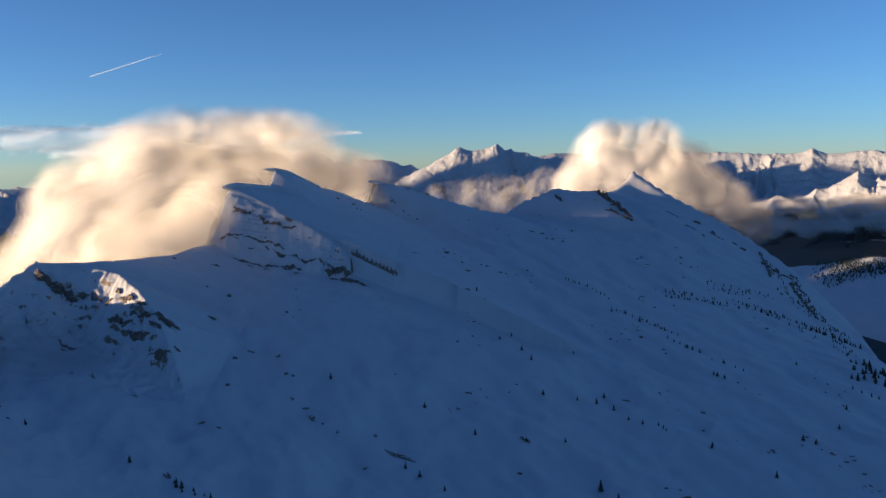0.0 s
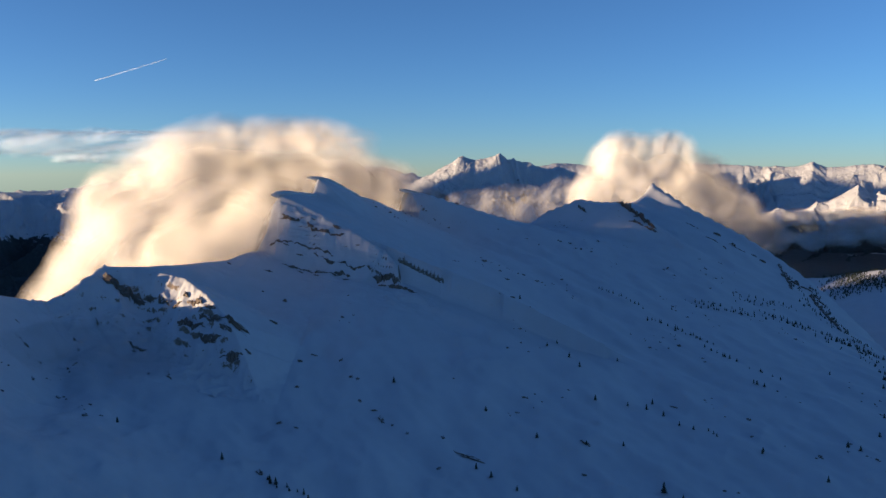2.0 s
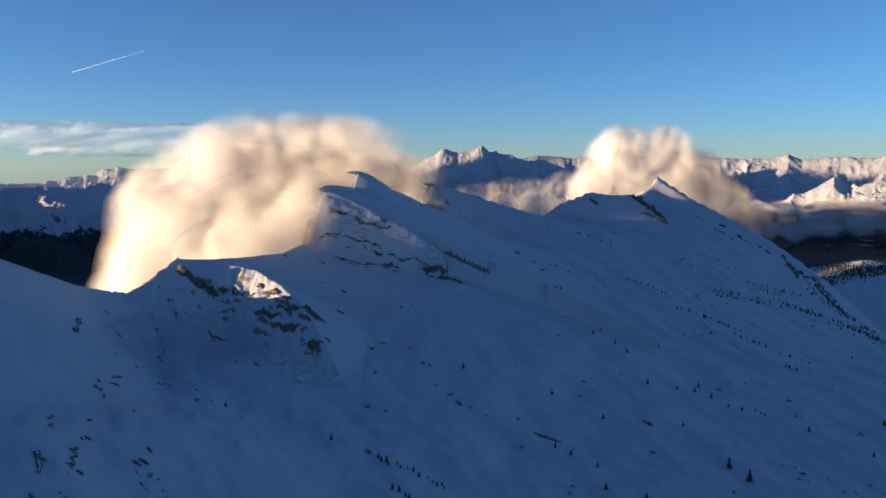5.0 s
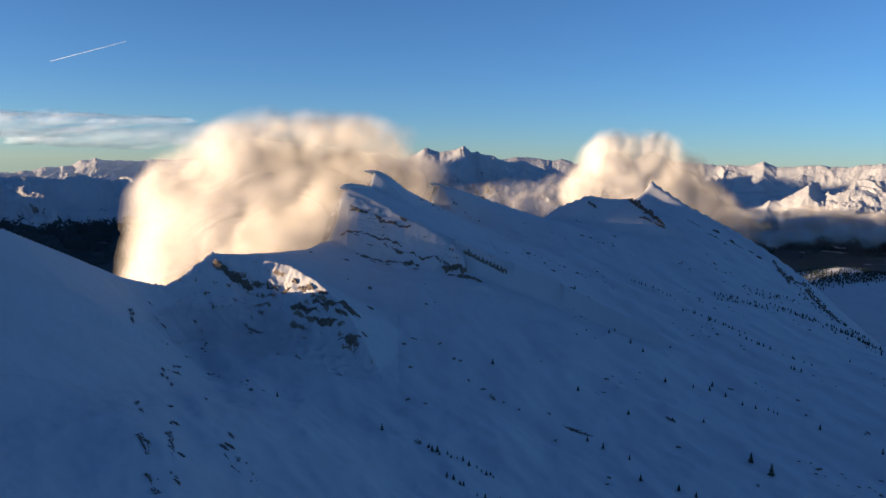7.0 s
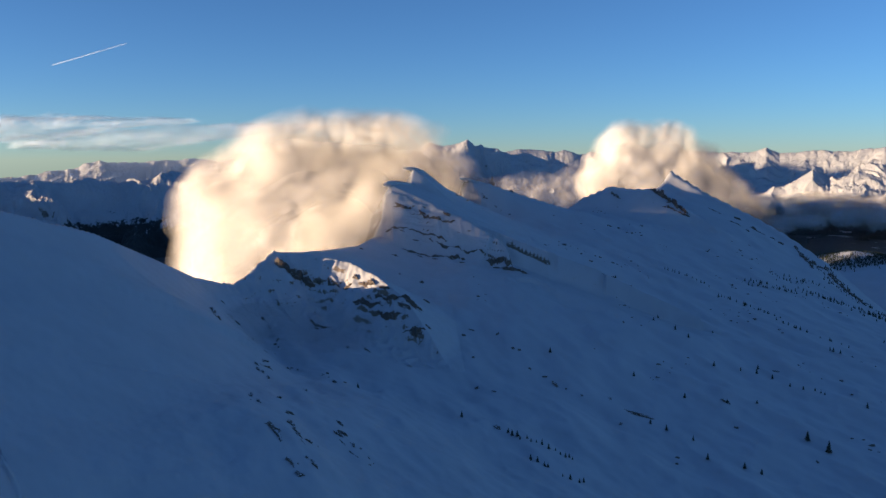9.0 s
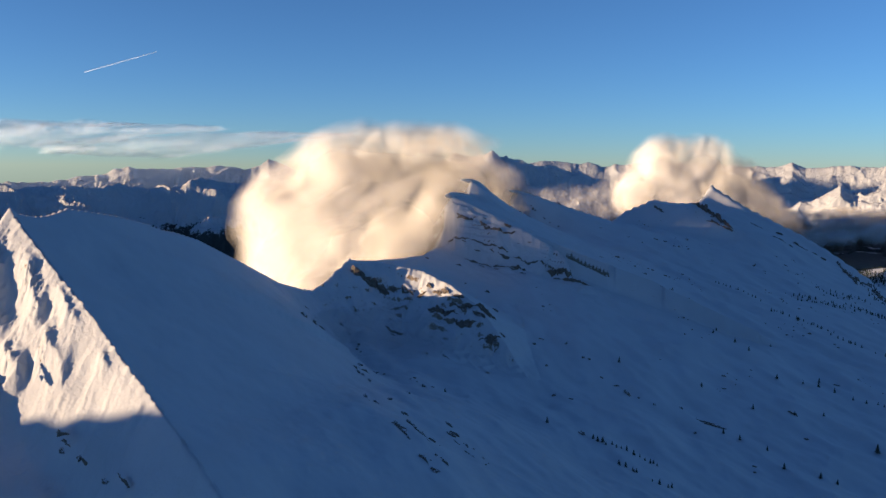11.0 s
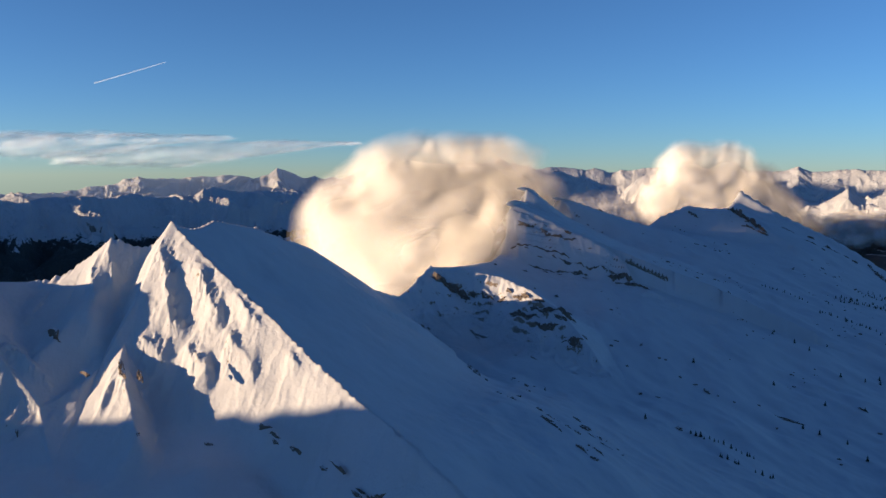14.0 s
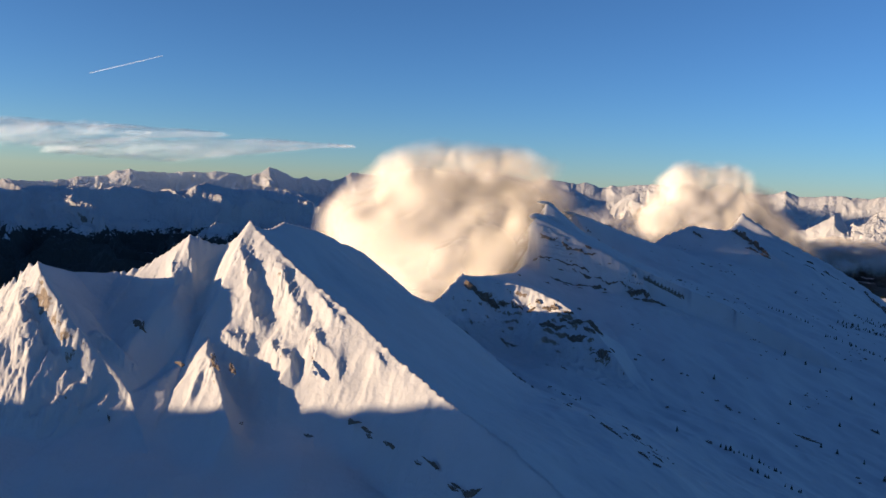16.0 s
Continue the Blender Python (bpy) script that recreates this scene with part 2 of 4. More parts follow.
def ridge_height(x, y, close=False):
    d, side, s, zc = along(x, y, CREST)
    east, west = np.where(side > 0, d, 0), np.where(side > 0, 0, d)
    wander = fbm(x / 90, y / 90, 0, 3, 11)
    z = flank(x, y) + 10 * np.exp(-((x + 188) / 48)**2 - ((y - 205) / 85)**2) + 2.2 * wander + 1.9 * fbm(x / 30 + 0.4 * y / 30, y / 55, 0, 3, 23) + 3.2 * (ridged(x / 85 + 0.3 * y / 85, y / 130 - 0.2 * x / 130, 3, 27) - 0.6)
    # wind-packed drifts run aslant over the flank
    upslope, lee = 0.67 * x + 0.74 * y, 0.74 * x - 0.67 * y
    z = z + 2.4 * smooth(0.5 + 1.2 * fbm(x / 120, y / 120, 0, 2, 35)) * (ridged(upslope / 46 + 0.2 * wander, lee / 190, 3, 36) - 0.55)
    for line in DRIFTS:
        if not beside(x, y, line, 60):
            continue
        dd, sd, _, high = along(x + 3 * wander, y, line)
        z = z + high * np.exp(-dd / np.where(sd > 0, 13, 5)) * smooth((58 - dd) / 20)
    # the steep shaded slope between the pyramid and the saddle, the dip of the slabs, the far summit
    steep = np.interp(s, (0, 150, 190, 240, 330, 370, 400, 440, 620, 720, 900, 1100), (0.70, 0.72, 1.0, 0.9, 0.42, 0.44, 0.45, 0.5, 0.5, 0.42, 0.5, 0.5))
    soft = np.interp(s, (0, 425, 445, 490, 560, 600, 640, 680, 780, 900), (384, 387, 388, 384, 375, 371, 370, 368, 350, 360))
    fade = smooth((s - 420) / 20) * smooth(east / 34)
    roof = zc + (soft - zc) * fade - steep * east + 0.0003 * np.minimum(east, 150)**2
    da, sa, _, za = along(x, y, ARETE)
    z = np.where((sa <= 0) & (y < 300), soft_max(z, za - 0.37 * da - 0.002 * np.maximum(da - 60, 0)**2, 7), z)
    # the broken southern face under the slabs
    dl, sl, _, zl = along(x, y, LIP)
    ragged = 3.4 * vnoise(x / 14, y / 14, 0, 5) + 0.5 * vnoise(x / 4, y / 4, 0, 6)
    south = np.where(sl > 0, dl, 0)
    face = np.where(sl > 0, zl - 1.5 * np.maximum(south + 0.5 * ragged - 1.5, 0), zl + 2.0 * dl)
    back = np.minimum(zc, 351) - 0.45 * east
    cut = np.maximum(np.minimum(roof, face), np.minimum(roof, back))
    roof = roof + (cut - roof) * smooth((560 - y) / 6) * smooth((y - 445) / 6) * smooth((-54 - x) / 14)
    z = soft_max(z, roof, 6)
    rim = np.where(sl > 0, zl - 1.5 * np.maximum(south + 0.4 * ragged - 1.5, 0), zl - 0.5 * dl) - 2.5 * np.maximum(x + 60, 0)
    z = np.where((y < 620) & (y > 470) & (x < -35) & (x > -158), soft_max(z, rim, 2.0), z)
    # the knob: steep and rocky to the south
    dk, sk, _, zk = along(x, y, KNOB)
    z = soft_max(z, zk - np.where(sk > 0, 1.12, 0.5) * dk + np.where(sk > 0, 2.2, 0.6) * vnoise(x / 9, y / 9, 0, 9) * smooth(dk / 8), 3)
    # bands of rock stand out as ledges
    if close:
        hard = smooth(vnoise(x / 22, y / 22, 0, 13) * 1.6 + 0.3) * smooth((east - 4) / 14)
        step = (z + 0.16 * x + 1.4 * vnoise(x / 13, y / 13, 0, 14)) / 5.2
        part = step - np.floor(step)
        z = z + hard * 3.4 * (smooth((part - 0.55) / 0.3) - part) * close_mask(x, y)
        broken = 1 - np.minimum(1, 2.4 * np.abs(vnoise(x / 8, y / 8, 0, 16)))
        z = z + (np.where(y < 440, 0.8, 0.35) * fbm(x / 4, y / 4, 0, 3, 15) + np.where(y < 440, 2.2, 0.5) * (broken - 0.4)) * close_mask(x, y)
    dr, sr, _, zr = along(x, y, RIB)
    z = np.where(y > 700, soft_max(z, zr - 0.62 * dr, 4), z)
    # far summit and its long spur over the valley
    db, sb, _, zb = along(x, y, BRINK)
    z = np.where(y > 780, soft_max(z, zb - (0.52 + 0.4 * np.exp(-((x - 240)**2 + (y - 1000)**2) / 45**2)) * db, 4), z)
    over = np.where(sb < 0, db, 0)
    z = z - 1.05 * np.maximum(over + 5 * wander * smooth((900 - y) / 100) - 2, 0)
    # the cloud side drops away steeply
    z = np.where(west > 0, np.minimum(z, zc - 1.7 * np.maximum(west - 0.5, 0)), z)
    return z + 0.3 * fbm(x / 7, y / 7, 0, 3, 31) * smooth(d / 10)


def close_mask(x, y):
    """Where the ridge breaks into rock: the slabs' face and the knob."""
    dl, sl, _, _ = along(x, y, LIP)
    dk, sk, _, _ = along(x, y, KNOB)
    one = smooth((40 - dl) / 15) * (sl > 0)
    two = 0.55 * smooth((34 - dk) / 12) * (sk > 0)
    return np.maximum(one, two)


PATCHES = [("snow_cliff", "snow-plastered rock cliff with dark ledges on the ridge", "cliff", (-215, -30, 470, 615), 0.8),
           ("rock_knoll", "rocky snow knoll on the ridge catching the last sun", "rock knoll", (-270, -105, 345, 455), 0.65)]


def within(x, y, box, margin):
    return smooth(np.minimum(np.minimum(x - box[0], box[1] - x), np.minimum(y - box[2], box[3] - y)) / margin)


def carved_height(x, y):
    z = ridge_height(x, y)
    da, sa, _, _ = along(x, y, ARETE)
    z = z - 70 * smooth((da - 1) / 8) * (sa > 0) * (y < 250) * (x < -120)
    for *_, box, step in PATCHES:
        z = z - 11 * within(x, y, box, 22)
    return z


def polar(name, fn, centre, azimuths, radii, material):
    a, r = np.meshgrid(np.radians(azimuths), radii)
    x, y = centre[0] + r * np.sin(a), centre[1] + r * np.cos(a)
    return sheet(name, x, y, fn(x, y), material)


HUB = (-135.0, -60.0)
ridge = polar("mountain_ridge", carved_height, HUB, np.arange(44, -50, -0.125), np.geomspace(95, 1750, 560), MAT_RIDGE)
tagged(ridge, "long snow-covered alpine ridge with cornices and open shaded flank", "mountain", kind="structure")
for name, label, category, box, step in PATCHES:
    gx, gy = np.meshgrid(np.arange(box[0], box[1], step), np.arange(box[2], box[3], step)[::-1])
    tagged(sheet(name, gx, gy, ridge_height(gx, gy, True) - 0.35 * (1 - within(gx, gy, box, 5)), MAT_KNOLL if step < 0.7 else MAT_CLIFF), label, category)


def ground_height(x, y):
    z = 96 + 22 * fbm(x / 700, y / 700, 0, 4, 41)
    return z - 70 * np.exp(-(np.hypot(x + 900, y - 1500) / 900)**2)


turns = np.concatenate([np.arange(44, -50, -0.5), np.arange(-50, -316.1, -4)])
ground = polar("ground", ground_height, HUB, turns, np.concatenate([[1.0], np.geomspace(60, 6000, 140)]), MAT_VALLEY)
tagged(ground, "wide valley ground of snowfields and dark forest", "ground", kind="structure")

# ---------------------------------------------------------------- the sunlit pyramid
SHOULDER = [(-313, 216, 393.5), (-318, 218, 388), (-323, 219, 385), (-330, 219, 386), (-336, 219, 388.5), (-346, 221, 380.5), (-356, 224, 374), (-366, 224, 371.5), (-377, 212, 373), (-383, 195, 378)]
STAIR = [(-383, 195, 378), (-379, 188, 375), (-371, 182, 366), (-362, 177, 357), (-353, 174, 348.5), (-343, 168, 337), (-332, 150, 320), (-318, 115, 296)]
WESTERN = [(-383, 195, 378), (-396, 206, 370), (-416, 222, 358), (-450, 245, 340)]
SPUR = [(-321, 184, 357.5), (-320, 176, 352), (-315, 166, 346), (-307, 150, 335)]
# ribs of the faces: x, y and how far the rib stands out; its half width first
RIBS = [
    (5.0, [(-316, 213, 0), (-314, 205, 2.6), (-311, 199, 3.4), (-308.5, 190, 4.2), (-304.5, 185, 3.6), (-300, 181, 0.5)]),
    (4.2, [(-303, 201, 0), (-298, 192.5, 2.6), (-294, 187, 2.4), (-290.5, 181, 2.6), (-288, 176, 0.3)]),
    (3.6, [(-289, 191, 0), (-284, 182.5, 1.7), (-279, 175.5, 2.2), (-274, 168, 0.2)]),
    (4.2, [(-287, 178, 0), (-284.5, 172, 2.4), (-280.5, 167, 2.8), (-276.5, 162, 2.0), (-272, 155, 0.3)]),
    (4.4, [(-300, 181, 0), (-296.5, 174, 3.0), (-292, 169, 3.6), (-293.5, 165.5, 2.4), (-294, 160, 0.3)]),
    (4.0, [(-318, 187, 1.0), (-314, 183, 2.6), (-310.5, 181, 2.4), (-306, 178, 1.2), (-303, 172, 0.3)]),
    (3.0, [(-336, 218, 0.5), (-334, 214, 2.2), (-332.5, 210, 2.4), (-331.5, 204, 0.8)]),
    (3.2, [(-342, 219, 0), (-340, 211, 2.0), (-338.5, 205, 0.8)]),
    (3.0, [(-318, 178, 0.5), (-317, 168, 2.0), (-313, 162, 1.6), (-310, 156, 0.3)]),
    (3.0, [(-321, 175, 0.5), (-321.5, 167, 1.8), (-321.5, 161, 0.3)]),
    (5.0, [(-384, 192, 0), (-376, 186, 1.8), (-370.5, 181.5, 2.4), (-366, 178, 2.4), (-361, 176, 2.0), (-356, 174, 0.8)]),
    (3.0, [(-360, 183, 0.3), (-355.5, 181.5, 2.4), (-351, 178, 2.6), (-345, 176, 1.2)]),
    (4.0, [(-388, 190, 0), (-383, 182, 2.4), (-378, 174, 2.6), (-374, 164, 0.8)]),
    (3.0, [(-267, 163, 0), (-262.5, 157, 1.4), (-258, 152, 0.3)]),
    (2.6, [(-271, 152, 0), (-268, 146, 1.4), (-266, 142, 0)])]
GULLIES = [
    (3.6, [(-326, 219, 3), (-328, 212, 4), (-329.5, 206, 3), (-328, 196, 0)]),
    (4.6, [(-322, 197, 1), (-318, 187, 3.5), (-313, 178.5, 4), (-307, 171, 3.5), (-301, 160, 0.5)]),
    (2.4, [(-385, 190, 1), (-376.5, 182, 4.2), (-370, 177, 4.2), (-363.5, 173.5, 3.0), (-356, 171, 0.5)]),
    (3.0, [(-307, 201, 0), (-302.5, 193, 1.8), (-300, 186, 2.4), (-297, 181, 0)]),
    (2.6, [(-289, 186, 0), (-286, 180, 1.6), (-283, 174, 0)]),
    (2.8, [(-290, 174, 0), (-287.5, 169, 2.0), (-286, 163, 0)])]


def peak_height(x, y):
    da, sa, ra, za = along(x, y, ARETE)
    inner = za - 1.5 * np.minimum(da, 22) - 0.95 * np.maximum(da - 22, 0) + 1.0
    outer = za - 0.8 * da - 0.02 * da * da
    z = np.where(sa > 0, inner, outer)
    d, side, s, zc = along(x, y, SHOULDER[:8])
    dh, _, _, zh = along(x, y, SHOULDER[7:])
    dt, st, _, zt = along(x, y, STAIR)
    high_fall = np.interp(s, (0, 8, 18, 34, 46, 54), (1.12, 1.3, 1.35, 1.1, 0.5, 0.47))
    low_fall = np.interp(s, (0, 10, 22, 40), (1.12, 1.0, 0.55, 0.47))
    south = zc - high_fall * np.minimum(d, 14) - low_fall * np.maximum(d - 14, 0) - np.interp(s, (25, 50), (0.2, 0.6)) * np.maximum(d - 38, 0)
    south = -soft_max(-south, -(zt + 0.47 * dt + 1 + 0.05 * np.maximum(dt - 12, 0)**2), 4)
    bowl = soft_max(soft_max(np.where(side < 0, south, zc - 1.25 * d), zh - 0.8 * dh, 3), zt - 0.9 * dt, 3)
    z2 = np.where((st > 0) & (y < 205) & (x < -325), zt - 1.6 * dt, bowl)
    for line, slope in ((SPUR, 1.1), (WESTERN, 1.75)):
        dd, _, ss, zz = along(x, y, line)
        z2 = np.maximum(z2, zz - slope * dd)
    z = soft_max(z, z2, 3.0)
    near = np.minimum(np.minimum(da, d), dh)
    lit = np.where(sa > 0, 1.0, 0.0) * smooth((x + 480) / 60) * smooth(near / 3)
    # ribs and gullies wander a little; broken rock shows along the ribs
    wx, wy = x + 1.3 * fbm(x / 7, y / 7, 0, 3, 19), y + 1.3 * fbm(x / 7 + 9, y / 7, 0, 3, 21)
    stand, rocky = 0, 0
    for wide, line in RIBS:
        if not beside(x, y, line, wide + 6):
            continue
        dr, _, _, high = along(wx, wy, line)
        k = np.clip(1 - dr / wide, 0, 1)
        stand = stand + 1.25 * high * k * (0.45 + 0.55 * k)
        rocky = np.maximum(rocky, np.minimum(high / 2.6, 1) * np.exp(-(dr / (0.8 * wide))**2))
    for wide, line in GULLIES:
        if not beside(x, y, line, 3 * wide + 4):
            continue
        dg, _, _, deep = along(wx, wy, line)
        stand = stand - deep * np.exp(-(dg / wide)**2)

    def crease(n):
        return 1 - np.minimum(1, 2.6 * np.abs(n))

    beyond = (st > 0) * (x < -340) * smooth(dt / 5)
    rocky = np.maximum(rocky * smooth(0.5 + 1.5 * vnoise(x / 6, y / 6, 0, 12)), 0.45 * beyond)
    swing = 3.5 * fbm(x / 24, y / 24, 0, 2, 33)
    across, down = 0.86 * wx - 0.51 * wy + swing, 0.51 * wx + 0.86 * wy
    flutes = 1.0 * crease(vnoise(across / 8.5, down / 36, 0, 4)) + 0.35 * crease(vnoise(across / 3.0, down / 16, 0, 3)) * smooth(0.5 + 1.3 * vnoise(x / 14, y / 14, 0, 34))
    face = smooth((x + 345) / 12) * np.where(sa > 0, 1, 0) * smooth((da + 2) / 6)
    shards = 1.2 * crease(vnoise(across / 2.6, down / 6, 0, 6)) + 0.9 * crease(vnoise(x / 1.7, y / 1.7, 0, 7)) + 0.5 * crease(vnoise(x / 0.9, y / 0.9, 0, 8))
    bx, by = wx + 4 * fbm(x / 16, y / 16, 0, 3, 29), wy + 4 * fbm(x / 16 + 5, y / 16, 0, 3, 30)
    ribbed = beyond * (2.6 * crease(vnoise((0.69 * bx - 0.72 * by) / 10, (0.72 * bx + 0.69 * by) / 24, 0, 9)) - 1.0)
    z = z + lit * (stand + flutes * face * 0.8 + 1.25 * (shards - 0.8) * rocky + ribbed)
    z = z + 0.8 * vnoise(ra / 3.1, 0 * ra, 0, 41) * np.exp(-(da / 3)**2) * (ra < 110) + 1.1 * vnoise(s / 2.4, 0 * s, 0, 42) * np.exp(-(d / 3)**2) * (s > 6)
    # the snow apron below the faces
    apron = 333 - 0.40 * (160 - y) + 0.10 * (x + 314) + 2.5 * fbm(x / 40, y / 40, 0, 3, 63) - 9 * np.exp(-(da / 20)**2) * smooth((160 - y) / 30)
    z = np.where(sa > 0, soft_max(z, np.where(y < 215, apron - 0.5 * np.maximum(y - 170, 0), -99), 5), z)
    return z + 0.16 * fbm(x / 4, y / 4, 0, 4, 61) * lit + 0.2 * fbm(x / 9, y / 9, 0, 3, 64) + 0.7 * fbm(x / 35, y / 35, 0, 2, 62)


east_steps = np.concatenate([np.arange(-480, -400, 1.2), np.arange(-400, -230, 0.42), np.arange(-230, -140, 0.9)])
north_steps = np.concatenate([np.arange(-30, 120, 1.0), np.arange(120, 232, 0.42), np.arange(232, 250, 1.0)])
gx, gy = np.meshgrid(east_steps, north_steps[::-1])
peak = sheet("rocky_peak", gx, gy, peak_height(gx, gy), MAT_PEAK)
tagged(peak, "pyramid-shaped snowy peak with sunlit rock ribs", "mountain peak")


def crest_sheet(name, label, line, slope, seed, box, step):
    """A plain ridge outside the view, which keeps the low sun off its neighbours."""
    gx, gy = np.meshgrid(np.arange(box[0], box[1], step), np.arange(box[2], box[3], step)[::-1])
    d, side, s, zc = along(gx, gy, line)
    tagged(sheet(name, gx, gy, zc - slope * d + 0.08 * d * fbm(gx / (step * 9), gy / (step * 9), 0, 3, seed), MAT_RIDGE), label, "mountain")


crest_sheet("neighbour_ridge", "snowy neighbouring ridge beside the sunlit peak", [(-705, -300, 396), (-700, 28, 393), (-700, 52, 388), (-700, 60, 389.5), (-700, 68, 385), (-700, 75, 383.5), (-700, 81, 378.5), (-700, 87, 378), (-700, 92, 373), (-700, 98, 374), (-700, 102, 369), (-700, 107, 367), (-700, 122, 362), (-710, 196, 328)], 0.9, 71, (-1000, -480, -400, 420), 4.0)
# added sun blocker, never in view: crest steps and gaps place shade and sun
crest_sheet("unseen_western_range", "unseen range to the west, added to shade the valley", [(-3500, 312, 540), (-3500, 335, 690), (-3500, 414, 690), (-3500, 430, 655), (-3500, 560, 655), (-3500, 640, 610), (-3500, 700, 620), (-3500, 1020, 645), (-3500, 1048, 500), (-3500, 1092, 500), (-3500, 1120, 645), (-3500, 2380, 645), (-3500, 2450, 430), (-3500, 2540, 400), (-3500, 2620, 470), (-3500, 2700, 390), (-3500, 2800, 460), (-3500, 2880, 400), (-3500, 2980, 385), (-3500, 3030, 455), (-3500, 3070, 790), (-3500, 3180, 760), (-3500, 3330, 790), (-3500, 3400, 560), (-3500, 3500, 560), (-3500, 3560, 455), (-3500, 3700, 390), (-3500, 3800, 430)], 0.7, 73, (-4300, -2700, -100, 4300), 20.0)

# ---------------------------------------------------------------- the wooded hill over the valley
HILLTOP = [(800, 1760, 160), (880, 1705, 174), (950, 1640, 178), (1150, 1500, 178), (1600, 1250, 240)]


def hill_height(x, y):
    d, side, s, zc = along(x, y, HILLTOP)
    return zc - 0.13 * d - 0.00022 * d * d + 4 * fbm(x / 120, y / 120, 0, 3, 81) + 13 * np.exp(-((x - 905) / 70)**2 - ((y - 1690) / 60)**2)


gx, gy = np.meshgrid(np.arange(300, 1500, 8.0), np.arange(900, 2100, 8.0)[::-1])
hill = sheet("snowy_hill", gx, gy, hill_height(gx, gy), MAT_RIDGE)
tagged(hill, "low snowy hill with a sunlit top above the valley", "hill")

# ---------------------------------------------------------------- distant ranges
EYE_MID = (-147.0, -57.0, 407.0)


def distant_range(name, label, skyline, distance, base, depth, rough, seed, material):
    """A range whose crest follows (azimuth, elevation) points at a distance."""
    az = np.array([p[0] for p in skyline], float)
    el = np.array([p[1] for p in skyline], float)
    turns = np.arange(az[-1], az[0], -0.05)
    k = np.linspace(-1, 0.22, 190)
    a, v = np.meshgrid(turns, k)
    r = distance + depth * v
    crest = EYE_MID[2] + distance * np.tan(np.radians(np.interp(a, az, el) + 0.10 * fbm(a / 1.3, seed * 1.7 + 0 * a, 0, 3, seed)))
    x, y = EYE_MID[0] + r * np.sin(np.radians(a)), EYE_MID[1] + r * np.cos(np.radians(a))
    unit = depth * 0.42
    wx, wy = x + unit * 0.35 * fbm(x / unit, y / unit, 0, 3, seed), y + unit * 0.35 * fbm(x / unit, y / unit, 0, 3, seed + 1)
    fold = ridged(wx / unit, wy / unit, 5, seed + 5, 0.55)
    off = np.abs(v)
    shape = np.clip(1 - off, 0, 1)**1.1
    away = smooth(off * 4)
    peaks = 1.9 * (0.25 - np.minimum(1, 2.2 * np.abs(vnoise(wx / (unit * 0.6), wy / (unit * 0.6), 0, seed + 2)))) + 1.1 * (ridged(wx / (unit * 0.3), wy / (unit * 0.3), 5, seed + 9, 0.6) - 0.6) + 0.45 * (ridged(x / (unit * 0.07), y / (unit * 0.07), 3, seed + 12, 0.6) - 0.5)
    z = base + (crest - base) * shape * (1 - away * 0.72 * (1 - fold)) + rough * peaks * (0.6 + 0.7 * away)
    return tagged(sheet(name, x, y, z, material), label, "mountains")


distant_range("far_range", "distant snow-covered mountain range with evening light", [(-40, -0.9), (-28, -1.0), (-25, -1.0), (-23, -0.85), (-21.2, -0.6), (-19.5, -0.3), (-18.6, 0.0), (-17.5, -0.25), (-15.7, -0.2), (-13.3, 0.1), (-11.2, -0.15),
              (-10.1, 0.1), (-9.6, 0.5), (-9.0, 0.2), (-7.6, -0.15), (-5.3, -0.3), (-4, 0.3), (-2.4, 0.25), (0.3, -0.3), (3, -0.8)], 4650, 60, 900, 13, 3, MAT_FAR)
distant_range("middle_range", "shaded snowy mountain range above dark forest", [(-40, -1.4), (-30, -1.2), (-27, -1.2), (-24, -0.9), (-20, -1.25), (-17.5, -1.6), (-15.4, -1.0), (-13, -0.8), (-10, -1.0), (-8, -0.9), (-5.5, -1.3), (-3, -1.9), (0, -2.4), (3, -4)], 3500, 30, 1300, 26, 17, MAT_MIDDLE)
distant_range("massif", "broad craggy massif with sunlit shoulder above clouds", [(-3, -2.4), (-0.5, -1.0), (0.6, -0.3), (1.9, 0.2), (2.9, 0.85), (3.4, 1.0), (4.1, 0.8), (5.3, 1.15), (6.2, 1.0), (7, 0.7), (8.3, 0.3), (10.5, 0.05), (12.5, -0.6), (14, -1.5)], 4000, 60, 800, 14, 29, MAT_FAR)
distant_range("far_range", "distant snow-covered mountain range with evening light", [(2, -1), (8, 0.2), (9.5, 0.4), (11.5, 0.35), (14, 0.2), (15.5, 0.3), (17, 0.4), (19, 0.3), (21.3, 0.2), (23.6, 0.1), (24.8, 0.2), (25.6, 0.35), (26.4, 0.0), (28.4, 0.15), (30.3, 0.1), (32.4, 0.4), (36, 0.3), (42, 0.2)], 4700, 60, 900, 10, 41, MAT_FAR)
distant_range("bright_massif", "sunlit craggy snow massif behind a cloud", [(12.2, -3.5), (13.8, -1.8), (15, -0.5), (16.2, 0.0), (17, 0.1), (18, -0.2), (20, -1.2), (22, -3)], 4500, 60, 500, 14, 53, MAT_FAR)
distant_range("middle_range", "dark forested foothills with sunlit snowy tops", [(19, -4.2), (22, -2.9), (25, -2.5), (26.8, -2.1), (27.5, -1.5), (28.4, -0.8), (29.4, -1.7), (30.4, -1.3), (31.4, -1.1), (33, -1.5), (38, -1.2), (42, -1.5)], 3900, 70, 800, 18, 67, MAT_MIDDLE)


